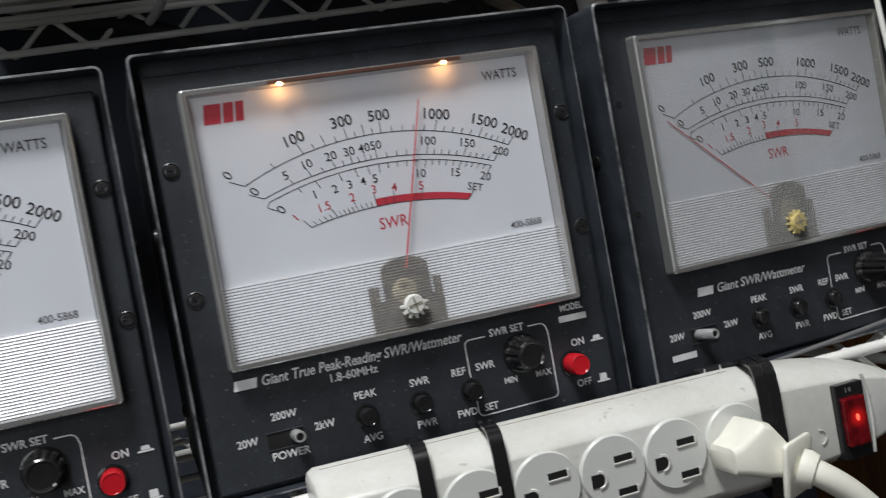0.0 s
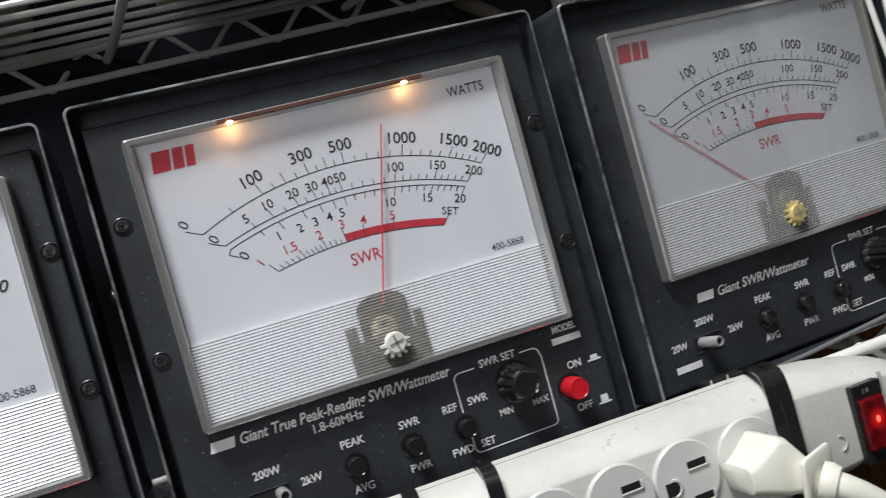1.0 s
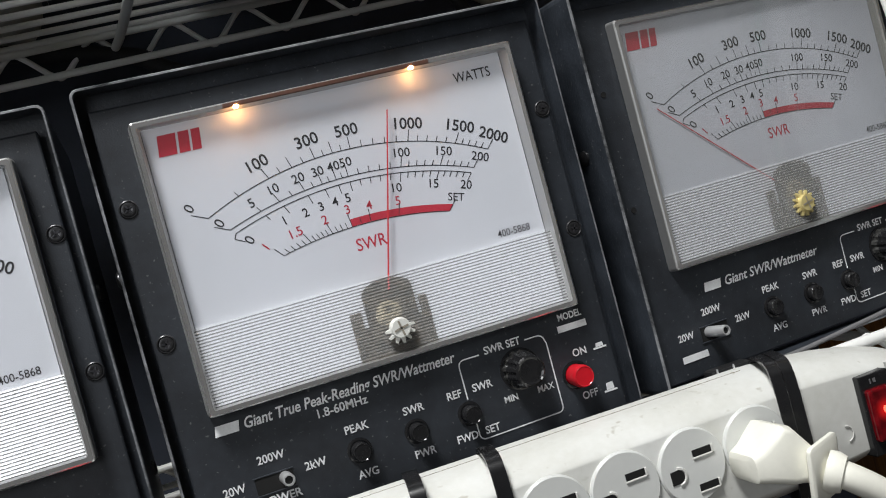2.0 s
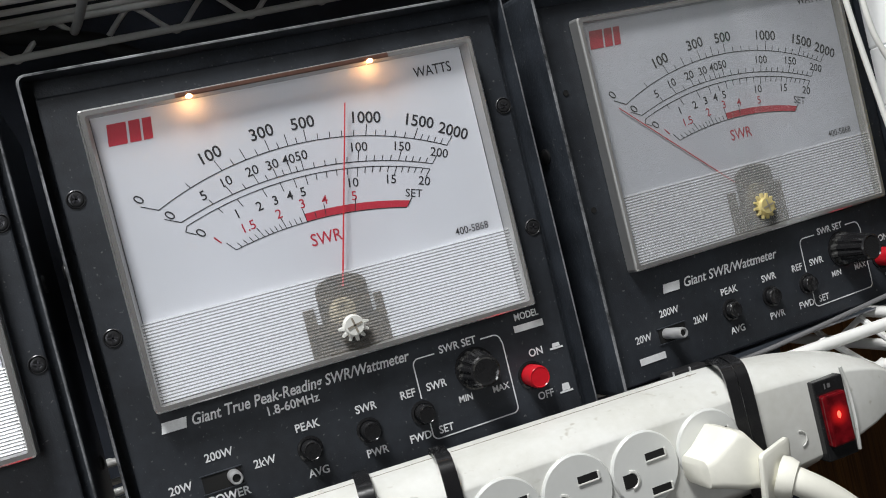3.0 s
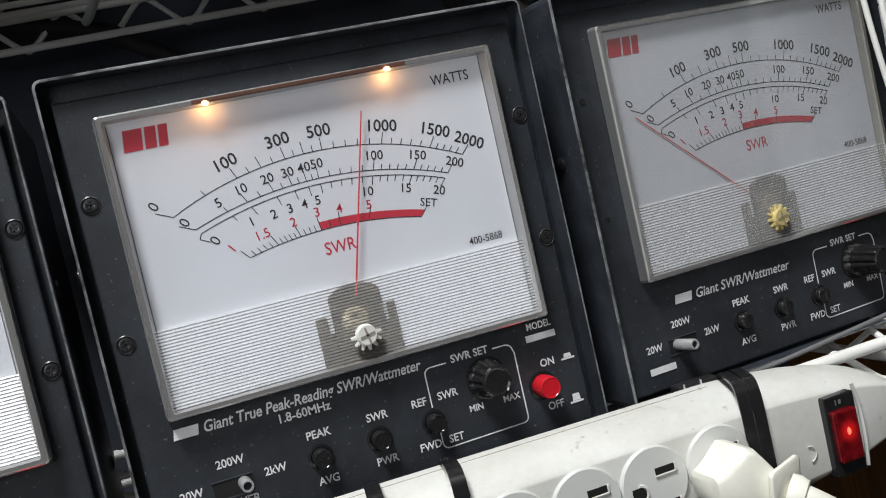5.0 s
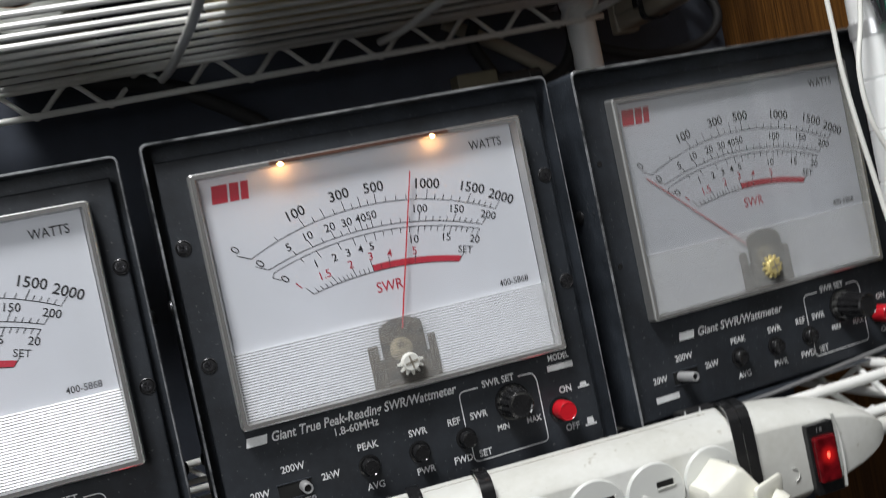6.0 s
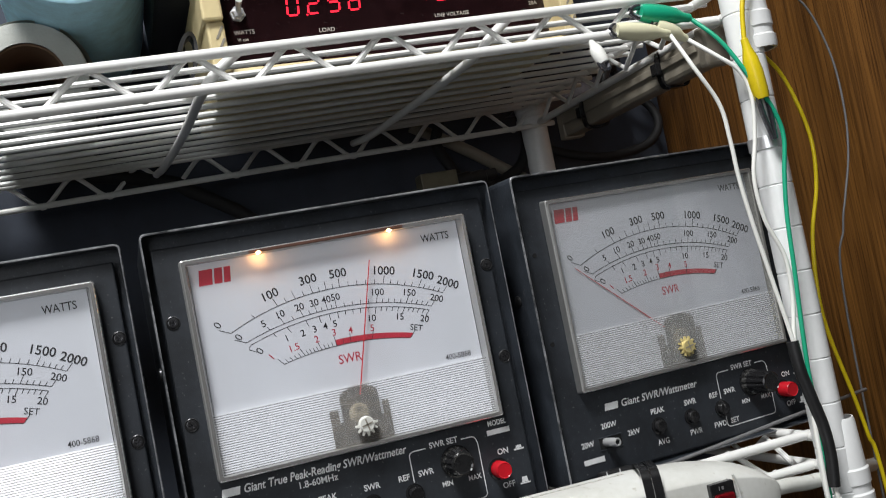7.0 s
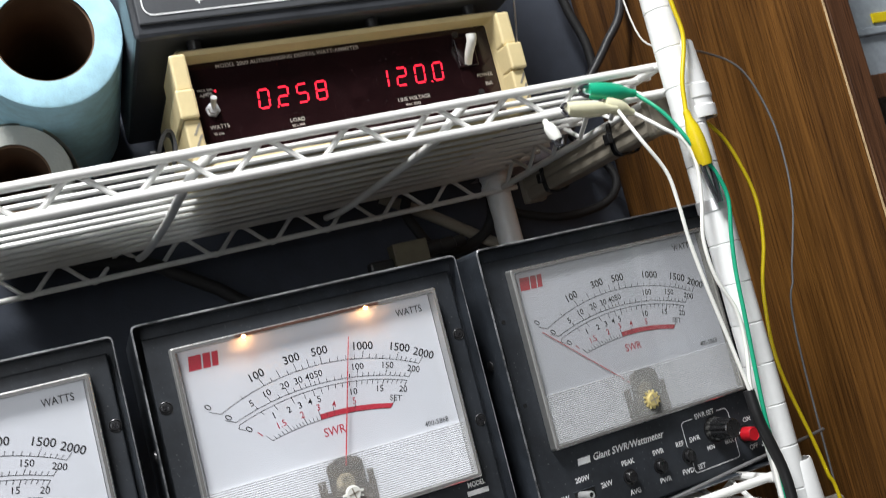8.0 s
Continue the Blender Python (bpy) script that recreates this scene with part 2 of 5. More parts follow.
BRASS_BROWN = material("brown_box_paint", (0.13, 0.115, 0.075), 0.55, vary=0.2, scale=80)
FAR_GREY = material("far_blue_lid", (0.03, 0.045, 0.12), 0.6, vary=0.1, scale=10)


# ---- mesh helpers ----
def thing(name, m, label, category, group=""):
    ob = new(name)
    ob.matrix_world = m
    return tagged(ob, label, category, group)


def part(name, bm, mat, parent=None, label="", smooth=False):
    me = bpy.data.meshes.new(name)
    bm.normal_update()
    bm.to_mesh(me)
    bm.free()
    for one in (mat if isinstance(mat, (list, tuple)) else [mat]):
        me.materials.append(one)
    if smooth:
        me.shade_smooth()
        me.set_sharp_from_angle(angle=radians(38))
    ob = new(name, me)
    if parent is not None:
        ob.parent = parent
    return tagged(ob, label)


def box(bm, lo, hi, bevel=0.0, seg=2, mat=0):
    r = bmesh.ops.create_cube(bm, size=1)
    vs = r["verts"]
    c = [(a + b) / 2 for a, b in zip(lo, hi)]
    d = [b - a for a, b in zip(lo, hi)]
    for v in vs:
        v.co = Vector([c[k] + v.co[k] * d[k] for k in range(3)])
    faces = {f for v in vs for f in v.link_faces}
    if mat:
        for f in faces:
            f.material_index = mat
    if bevel:
        es = list({e for v in vs for e in v.link_edges})
        bmesh.ops.bevel(bm, geom=es, offset=bevel, segments=seg, profile=0.5, affect="EDGES", clamp_overlap=True)
    return bm


def ring_loop(bm, pts):
    return [bm.verts.new(p) for p in pts]


def bridge(bm, a, b, mat=0, closed=True):
    n = len(a)
    for k in range(n if closed else n - 1):
        f = bm.faces.new((a[k], a[(k + 1) % n], b[(k + 1) % n], b[k]))
        f.material_index = mat


def lathe(bm, profile, origin, axis, seg=24, mat=0, mats=None):
    """Turn a profile of (radius, distance along the axis) round an axis."""
    axis = Vector(axis).normalized()
    side = axis.orthogonal().normalized()
    up = axis.cross(side)
    loops = []
    for r, d in profile:
        base = Vector(origin) + axis * d
        if r <= 1e-7:
            loops.append([bm.verts.new(base)])
        else:
            loops.append([bm.verts.new(base + (side * math.cos(2 * math.pi * k / seg) + up * math.sin(2 * math.pi * k / seg)) * r) for k in range(seg)])
    for i in range(len(loops) - 1):
        a, b = loops[i], loops[i + 1]
        idx = mats[i] if mats else mat
        for k in range(seg):
            if len(a) == 1 and len(b) == 1:
                continue
            if len(a) == 1:
                f = bm.faces.new((a[0], b[(k + 1) % seg], b[k]))
            elif len(b) == 1:
                f = bm.faces.new((a[k], a[(k + 1) % seg], b[0]))
            else:
                f = bm.faces.new((a[k], a[(k + 1) % seg], b[(k + 1) % seg], b[k]))
            f.material_index = idx
    return bm


def smooth_path(pts, steps=8):
    """A soft curve through the points."""
    p = [Vector(q) for q in pts]
    if len(p) < 3:
        return p
    p = [p[0] * 2 - p[1], *p, p[-1] * 2 - p[-2]]
    out = []
    for i in range(1, len(p) - 2):
        for k in range(steps):
            t = k / steps
            a, b, c, d = p[i - 1], p[i], p[i + 1], p[i + 2]
            out.append(0.5 * ((2 * b) + (c - a) * t + (2 * a - 5 * b + 4 * c - d) * t * t + (3 * b - a - 3 * c + d) * t ** 3))
    out.append(p[-2])
    return out


def tube(bm, pts, r, seg=10, soft=True, steps=8, mat=0, radii=None):
    path = smooth_path(pts, steps) if soft else [Vector(q) for q in pts]
    n = len(path)
    prev = None
    loops = []
    for i, q in enumerate(path):
        d = (path[min(i + 1, n - 1)] - path[max(i - 1, 0)]).normalized()
        side = d.orthogonal().normalized() if prev is None else (prev - d * prev.dot(d)).normalized()
        prev = side
        up = d.cross(side)
        rr = r if radii is None else radii(i / (n - 1)) * r
        loops.append([bm.verts.new(q + (side * math.cos(2 * math.pi * k / seg) + up * math.sin(2 * math.pi * k / seg)) * rr) for k in range(seg)])
    for a, b in zip(loops, loops[1:]):
        bridge(bm, a, b, mat)
    bm.faces.new(list(reversed(loops[0]))).material_index = mat
    bm.faces.new(loops[-1]).material_index = mat
    return bm


def rounded(w, h, r, n=5, cx=0.0, cz=0.0):
    """Corners of a rounded rectangle in x and z, counter-clockwise as seen from the front."""
    pts = []
    for sx, sz, a0 in ((1, 1, 0), (-1, 1, 90), (-1, -1, 180), (1, -1, 270)):
        for k in range(n):
            a = radians(a0 + 90 * k / (n - 1))
            pts.append((cx + sx * (w / 2 - r) + r * math.cos(a), cz + sz * (h / 2 - r) + r * math.sin(a)))
    return pts


def quad(bm, pts, mat=0):
    f = bm.faces.new([bm.verts.new(p) for p in pts])
    f.material_index = mat
    return f


def stroke(bm, pts, width, y, closed=False, mat=0):
    """A printed line of even width along points (x, z), facing the front."""
    n = len(pts)
    left, right = [], []
    for i, (x, z) in enumerate(pts):
        x0, z0 = pts[max(i - 1, 0)]
        x1, z1 = pts[min(i + 1, n - 1)]
        d = Vector((x1 - x0, z1 - z0)).normalized()
        nx, nz = -d.y * width / 2, d.x * width / 2
        left.append(bm.verts.new((x + nx, y, z + nz)))
        right.append(bm.verts.new((x - nx, y, z - nz)))
    for i in range(n - 1):
        f = bm.faces.new((right[i], right[i + 1], left[i + 1], left[i]))
        f.material_index = mat


FONT_CACHE = {}


def text_into(bm, body, x, z, size, y, align="CENTER", turn=0.0, bold=0.0, shear=0.0, width=1.0, mat=0, span=0.0):
    """Printed words facing the front (towards -y), at height z of their middle."""
    key = (body, align, bold, shear)
    if key not in FONT_CACHE:
        cu = bpy.data.curves.new("lettering", "FONT")
        cu.body, cu.size, cu.align_x, cu.align_y = body, 1.0, align, "CENTER"
        cu.offset, cu.shear, cu.resolution_u = bold, shear, 3
        ob = bpy.data.objects.new("lettering", cu)
        me = bpy.data.meshes.new_from_object(ob)
        FONT_CACHE[key] = ([tuple(v.co) for v in me.vertices], [tuple(p.vertices) for p in me.polygons])
        bpy.data.objects.remove(ob)
        bpy.data.meshes.remove(me)
        bpy.data.curves.remove(cu)
    vs, fs = FONT_CACHE[key]
    c, s = math.cos(radians(turn)), math.sin(radians(turn))
    if span:
        width = span / (max(v[0] for v in vs) - min(v[0] for v in vs)) / size
    made = []
    for a, b, _ in vs:
        a, b = a * size * width, b * size
        made.append(bm.verts.new((x + c * a - s * b, y, z + s * a + c * b)))
    for f in fs:
        try:
            bm.faces.new([made[k] for k in f]).material_index = mat
        except ValueError:
            pass


def wall_box(name, lo, hi, mat, label="", bevel=0.0):
    bm = bmesh.new()
    box(bm, lo, hi, bevel)
    return tagged(part(name, bm, mat, None, label), kind="structure")


# ---- the room ----
wall_box("floor", (-2.2, -2.4, -0.05), (2.2, 0.80, 0.0), FLOOR_GREY, "plain grey-brown floor")
wall_box("ceiling", (-2.2, -2.4, 2.5), (2.2, 0.80, 2.6), ROOM_PAINT, "plain off-white ceiling")
wall_box("wall_north", (-2.2, 0.70, 0.0), (0.53, 0.80, 2.5), WALL_DARK, "dark blue-black back wall behind the shelves")
wall_box("wall_north_east", (0.53, 0.70, 0.0), (2.2, 0.80, 2.5), ROOM_PAINT, "plain wall past the oak panel")
wall_box("wall_west", (-2.3, -2.4, 0.0), (-2.2, 0.80, 2.5), ROOM_PAINT, "plain off-white wall")
wall_box("wall_east", (2.2, -2.4, 0.0), (2.3, 0.80, 2.5), ROOM_PAINT, "plain off-white wall")
wall_box("wall_south", (-2.2, -2.5, 0.0), (2.2, -2.4, 2.5), ROOM_PAINT, "plain off-white wall")


def oak_panel():
    ob = thing("cabinet_side", pose(0.51, 0.384, 0.0), "stained oak side panel of a cabinet beside the shelves", "cabinet panel")
    bm = bmesh.new()
    box(bm, (0, 0.0, 0.0), (0.020, 0.316, 2.2))
    part("board", bm, OAK, ob)
    bm = bmesh.new()
    box(bm, (0.0012, -0.003, 0.0), (0.0205, 0.0, 2.2), 0.0006)
    part("front_edging", bm, OAK_EDGE, ob, "darker oak edging strip")
    # Pale tube along the corner paints the highlight of its chamfer.
    bm = bmesh.new()
    tube(bm, [(0.0004, -0.0004, 0.0), (0.0004, -0.0004, 2.2)], 0.0008, 6, soft=False)
    part("corner_highlight", bm, OAK_HIGHLIGHT, ob, "pale corner line painting the chamfer's highlight")


oak_panel()


def side_storage():
    ob = thing("side_shelf", pose(0.0, 0.0, 0.0), "dim brown shelf board past the oak panel", "shelf")
    bm = bmesh.new()
    box(bm, (0.534, 0.40, 1.168), (1.0, 0.69, 1.186), 0.001)
    part("board", bm, OAK_EDGE, ob)
    bx = thing("storage_bin", pose(0.0, 0.0, 0.0), "cloudy plastic storage bin with blue lid on side shelf", "storage bin")
    bm = bmesh.new()
    box(bm, (0.545, 0.43, 1.186), (0.80, 0.66, 1.262), 0.006)
    part("tub", bm, BIN_CLEAR, bx)
    bm = bmesh.new()
    box(bm, (0.542, 0.426, 1.222), (0.803, 0.664, 1.228), 0.001)
    part("rim", bm, BIN_CLEAR, bx)
    bm = bmesh.new()
    box(bm, (0.541, 0.425, 1.262), (0.804, 0.665, 1.275), 0.002)
    part("lid", bm, FAR_GREY, bx, "blue-grey lid")
    bm = bmesh.new()
    box(bm, (0.596, 0.4275, 1.231), (0.622, 0.4295, 1.239), 0.0008)
    part("tag", bm, YELLOW, bx, "small yellow tag")


side_storage()


# ---- wire shelves and posts ----
POST_F, POST_B = (0.369, 0.372), (0.358, 0.655)
FRONT_Y, BACK_Y = 0.385, 0.645


def zigzag(x0, x1, z_low, z_high, step, y, phase=0.0):
    pts = []
    k, x = 0, x0 + phase
    while x <= x1:
        pts.append((x - 0.0035, y, z_high if k % 2 == 0 else z_low))
        pts.append((x + 0.0035, y, z_high if k % 2 == 0 else z_low))
        x += step / 2
        k += 1
    return pts


def wire_shelf(name, z_top, x0, x1, phases, label, steps, drop=0.0175, slope=0.0, back_drop=0.0, n=13):
    """A wire shelf; slope is its rise for each metre to the right."""
    m = pose(0, 0, z_top) @ pose(0, 0, 0, 0, -math.degrees(math.atan(slope)), 0) @ pose(0, 0, -z_top)
    ob = thing(name, m, label, "wire shelf", "wire shelves")
    for y, r, step, phase, down in ((FRONT_Y, 0.0028, steps[0], phases[0], 0.0), (BACK_Y, 0.0023, steps[1], phases[1], back_drop)):
        top, low = z_top - down, z_top - down - drop
        for z, nm in ((top, "top_wire"), (low, "lower_wire")):
            bm = bmesh.new()
            tube(bm, [(x0, y, z), (x1, y, z)], r, 10, soft=False)
            part(nm, bm, WIRE_WHITE, ob, smooth=True)
        bm = bmesh.new()
        tube(bm, zigzag(x0 + 0.01, x1 - 0.01, low + 0.001, top - 0.001, step, y + 0.0035, phase), 0.0017, 8, steps=5)
        part("zigzag_wire", bm, WIRE_WHITE, ob, smooth=True)
    z_low = z_top - drop
    for k in range(1, n):
        y = FRONT_Y + (BACK_Y - FRONT_Y) * k / n
        z = z_top - 0.0015 - back_drop * k / n
        bm = bmesh.new()
        tube(bm, [(x0, y, z), (x1, y, z)], 0.0018, 8, soft=False)
        part("deck_wire", bm, WIRE_WHITE, ob, smooth=True)
    # cross wires, hooked over the front edge and running back under the deck
    x = 0.079 - 0.153 * int((0.079 - x0 - 0.05) / 0.153)
    while x < x1 - 0.05:
        bm = bmesh.new()
        tube(bm, [(x + 0.002, FRONT_Y + 0.010, z_top + 0.002), (x, FRONT_Y + 0.0095, z_top + 0.0005), (x - 0.011, FRONT_Y + 0.010, z_top - 0.0075), (x - 0.0190, FRONT_Y + 0.022, z_top - 0.0150), (x - 0.023, FRONT_Y + 0.11, z_top - 0.0145), (x - 0.031, BACK_Y - 0.05, z_top - 0.0140), (x - 0.035, BACK_Y + 0.002, z_top - 0.010)], 0.0027, 10, steps=5)
        part("cross_wire", bm, WIRE_WHITE, ob, smooth=True)
        x += 0.153
    # end truss between the posts
    xe = 0.356
    for z in (z_top - 0.001, z_low):
        bm = bmesh.new()
        tube(bm, [(POST_F[0] - 0.004, POST_F[1] + 0.008, z), (POST_B[0], POST_B[1] - 0.01, z)], 0.0029, 10, soft=False)
        part("end_wire", bm, WIRE_WHITE, ob, smooth=True)
    pts = []
    for k in range(11):
        y = POST_F[1] + 0.02 + k * 0.0235
        pts.append((xe, y, z_top - 0.002 if k % 2 else z_low + 0.001))
    bm = bmesh.new()
    tube(bm, pts, 0.0018, 8, soft=False)
    part("end_zigzag", bm, WIRE_WHITE, ob, smooth=True)
    for (px, py), zc, k in ((POST_F, z_top - 0.008, 1.0), (POST_B, z_top + 0.015, 1.12)):
        bm = bmesh.new()
        prof = [(0.0100, -0.034), (0.0122, -0.034), (0.0126, -0.031), (0.0126, -0.027), (0.0116, -0.026), (0.0116, -0.022), (0.0124, -0.021), (0.0124, -0.013), (0.0114, -0.012), (0.0104, 0.014), (0.0098, 0.016), (0.0090, 0.016)]
        lathe(bm, [(r * k, d) for r, d in prof], (px + (0.006 if py < 0.5 else 0), py, zc), (0, 0, 1), 24)
        part("corner_sleeve", bm, POST_WHITE, ob, "tapered white corner sleeve", smooth=True)
    return ob


wire_shelf("upper_wire_shelf", 1.2062, -0.60, 0.372, (0.0345, 0.0166), "white coated wire shelf with zigzag edge trusses", (0.0510, 0.0466), slope=0.0195, back_drop=0.0022)
wire_shelf("lower_wire_shelf", 0.9440, -0.60, 0.366, (0.0345, 0.030), "white coated wire shelf carrying the meters", (0.0510, 0.0510), slope=0.007, n=5)


def shelf_post(px, py, joints, bands, r=0.0095):
    ob = thing("shelf_post", pose(px, py, 0), "round white shelving post with ringed grooves", "post", "shelf posts")
    prof = [(0.0, 0.0), (r, 0.0)]
    z = 0.0254
    while z < 1.80:
        if joints:
            prof += [(0.0098, z - 0.0007), (0.0092, z), (0.0098, z + 0.0007)]
        z += 0.0254
    prof += [(r, 1.80), (0.0, 1.80)]
    bm = bmesh.new()
    lathe(bm, prof, (0, 0, 0), (0, 0, 1), 28)
    part("tube", bm, POST_WHITE, ob, smooth=True)
    for zb in bands:
        bm = bmesh.new()
        lathe(bm, [(0.0097, -0.004), (0.0106, -0.0035), (0.0106, 0.0035), (0.0097, 0.004)], (0, 0, zb), (0, 0, 1), 28)
        part("metal_band", bm, CHROME, ob, "thin grey metal band", smooth=True)


shelf_post(*POST_F, True, (1.117,))
shelf_post(*POST_B, False, (), 0.0112)


def tie(name, x, y, z, ry, rz, width, label, turn=0.0):
    """A nylon tie looped round something, in the plane across x."""
    ob = thing(name, pose(x, y, z, 0, 0, turn), label, "cable tie", "cable ties")
    n = 28
    bm = bmesh.new()
    loops = []
    for dx in (-width / 2, width / 2):
        for dr in (0.0, 0.0013):
            loops.append([bm.verts.new((dx, (ry + dr) * math.copysign(abs(math.cos(a)) ** 0.45, math.cos(a)), (rz + dr) * math.copysign(abs(math.sin(a)) ** 0.45, math.sin(a)))) for a in [2 * math.pi * k / n for k in range(n)]])
    a, b, c, d = loops
    bridge(bm, a, c)
    bridge(bm, d, b)
    bridge(bm, b, a)
    bridge(bm, c, d)
    part("strap", bm, TIE_BLACK, ob, smooth=True)
    bm = bmesh.new()
    box(bm, (-width * 0.7, ry + 0.0005, -0.004), (width * 0.7, ry + 0.005, 0.004), 0.0008)
    part("lock", bm, TIE_BLACK, ob)


def side_strip():
    ob = thing("mounting_strip", pose(0.372, 0.52, 1.188, 0, 0, 0), "aged white plastic strip tied under the shelf end", "plastic strip")
    bm = bmesh.new()
    box(bm, (-0.010, -0.115, -0.014), (0.006, 0.09, 0.008), 0.003)
    part("body", bm, OLD_WHITE, ob)
    for y0, y1 in ((-0.121, -0.112), (0.086, 0.096)):
        bm = bmesh.new()
        box(bm, (-0.0115, y0, -0.0155), (0.0075, y1, 0.0095), 0.002)
        part("end_cap", bm, OLD_WHITE, ob)
    bm = bmesh.new()
    box(bm, (-0.0118, -0.111, -0.004), (-0.0100, 0.085, 0.001), 0.0006)
    part("side_rib", bm, OLD_WHITE, ob)
    tie("cable_tie", 0.370, 0.567, 1.1852, 0.0095, 0.0122, 0.0050, "black nylon tie round an aged white strip", 90)
    tie("cable_tie", 0.370, 0.452, 1.1852, 0.0095, 0.0122, 0.0050, "black nylon tie round an aged white strip", 90)


side_strip()


# ---- the three panel meters ----
PIVOT = (0.0, 0.0617)
ARCS = {"outer": (-0.0008, 0.0044, 0.1300), "mid": (-0.0010, -0.0203, 0.1445), "low": (-0.0010, -0.0203, 0.1423), "swr": (0.0003, -0.0440, 0.1490)}
OUTER = [(0, -43.6), (100, -24.7), (300, -10.1), (500, 1.2), (1000, 19.4), (1500, 33.8), (2000, 43.3)]
MID = [(0, -43.2), (5, -33.2), (10, -26.8), (20, -17.9), (30, -11.4), (40, -6.3), (50, -1.9), (100, 17.5), (150, 31.2), (200, 42.0)]
SWR = [(1, -40.7), (1.5, -28.5), (2, -17.8), (3, -7.4), (4, 2.6), (5, 17.3), (6, 40.7)]


def between(table, v):
    for (a, p), (b, q) in zip(table, table[1:]):
        if a <= v <= b:
            return p + (q - p) * (v - a) / (b - a)
    return table[-1][1]


def on_arc(arc, deg, out=0.0):
    """The point of an arc that the needle would cross at that angle, moved outwards along the needle."""
    cx, cz, r = ARCS[arc]
    dx, dz = math.sin(radians(deg)), math.cos(radians(deg))
    ox, oz = PIVOT[0] - cx, PIVOT[1] - cz
    b = ox * dx + oz * dz
    s = -b + math.sqrt(b * b - (ox * ox + oz * oz - r * r)) + out
    return PIVOT[0] + dx * s, PIVOT[1] + dz * s


def arc_line(arc, a0, a1, n=40, out=0.0):
    return [on_arc(arc, a0 + (a1 - a0) * k / n, out) for k in range(n + 1)]


def dial_printing(parent, y):
    w = 0.00032
    bm = bmesh.new()
    stroke(bm, arc_line("outer", -43.6, 43.3), w, y)
    stroke(bm, arc_line("mid", -43.2, 42.0), w, y)
    stroke(bm, arc_line("low", -43.2, 42.0), w, y)
    stroke(bm, arc_line("swr", -40.7, 40.7), w, y)
    for v in [50, 100, 150, 200, 250, 300, 350, 400, 450, 500, 600, 700, 800, 900, *range(1000, 2001, 100)]:
        a = between(OUTER, v)
        long = v in (100, 200, 300, 400, 500, 1000, 1500, 2000)
        stroke(bm, [on_arc("outer", a, 0.0), on_arc("outer", a, 0.0046 if long else 0.0024)], w, y)
    stroke(bm, [on_arc("outer", -43.6), (on_arc("outer", -43.6)[0] - 0.0058, on_arc("outer", -43.6)[1] + 0.0026)], w, y)
    for arc, dx, dz in (("mid", -0.0055, 0.0025), ("low", -0.0010, -0.0020)):
        p = on_arc(arc, -43.2)
        stroke(bm, [p, (p[0] + dx, p[1] + dz)], w, y)
        if arc == "low":
            stroke(bm, [(p[0] + dx, p[1] + dz), (p[0] + dx + 0.0035, p[1] + dz - 0.0018)], w, y)
    for v in [5, 10, 15, 20, 25, 30, 35, 40, 45, 50, 60, 70, 80, 90, *range(100, 201, 10)]:
        a = between(MID, v)
        long = v in (10, 20, 30, 40, 50, 100, 150, 200)
        stroke(bm, [on_arc("mid", a), on_arc("mid", a, 0.0042 if long else 0.0022)], w, y)
    for v in [5, 10, 20, 30, 40, 50, 60, 70, 80, 90, *range(100, 201, 10)]:
        a = between(MID, v)
        long = v in (10, 20, 30, 40, 50, 100, 150, 200)
        stroke(bm, [on_arc("low", a), on_arc("low", a, -0.0036 if long else -0.0024)], w, y)
    for k, v in enumerate([1 + 0.1 * j for j in range(11)] + [2.25, 2.5, 2.75, 3.0]):
        a = between(SWR, v)
        stroke(bm, [on_arc("swr", a), on_arc("swr", a, 0.0044 if k in (0, 5, 10, 14) else 0.0024)], w, y)
    for v in (3, 3.5, 4, 5, 6):
        a = between(SWR, v)
        stroke(bm, [on_arc("swr", a, 0.0005), on_arc("swr", a, 0.0052 if v != 3.5 else 0.003)], w, y - 0.00003)
    part("scale_lines", bm, INK_BLACK, parent)

    bm = bmesh.new()
    big, mid, low = 0.0063, 0.0050, 0.0049
    for s, x, z in (("100", -0.0348, 0.1369), ("300", -0.0142, 0.1411), ("500", 0.0018, 0.1415), ("1000", 0.0262, 0.1386), ("1500", 0.0470, 0.1328), ("2000", 0.0601, 0.1261)):
        text_into(bm, s, x, z, big, y, turn=-math.degrees(math.atan2(x, z - 0.0044)), bold=0.014)
    for s, x, z in (("0", -0.0628, 0.1267), ("0", -0.0536, 0.1188), ("0", -0.0445, 0.1100)):
        text_into(bm, s, x, z, 0.0056, y, turn=48)
    for s, x, z in (("5", -0.0404, 0.1231), ("10", -0.0314, 0.1262), ("20", -0.0210, 0.1280), ("30", -0.0132, 0.1287), ("40", -0.0067, 0.1292), ("50", -0.0017, 0.1296), ("100", 0.0207, 0.1281), ("150", 0.0377, 0.1247), ("200", 0.0522, 0.1190)):
        text_into(bm, s, x, z, mid, y, turn=-math.degrees(math.atan2(x, z + 0.0203)), bold=0.008)
    for s, x, z in (("1", -0.0302, 0.1137), ("2", -0.0216, 0.1146), ("3", -0.0153, 0.1154), ("4", -0.0096, 0.1158), ("5", -0.0044, 0.1161), ("10", 0.0151, 0.1152), ("15", 0.0302, 0.1132), ("20", 0.0434, 0.1095)):
        text_into(bm, s, x, z, low, y, turn=-math.degrees(math.atan2(x, z + 0.0203)), bold=0.008)
    text_into(bm, "SET", 0.0380, 0.1058, 0.0045, y, turn=-16, bold=0.004)
    text_into(bm, "WATTS", 0.0578, 0.1515, 0.0058, y, bold=0.006, span=0.0158)
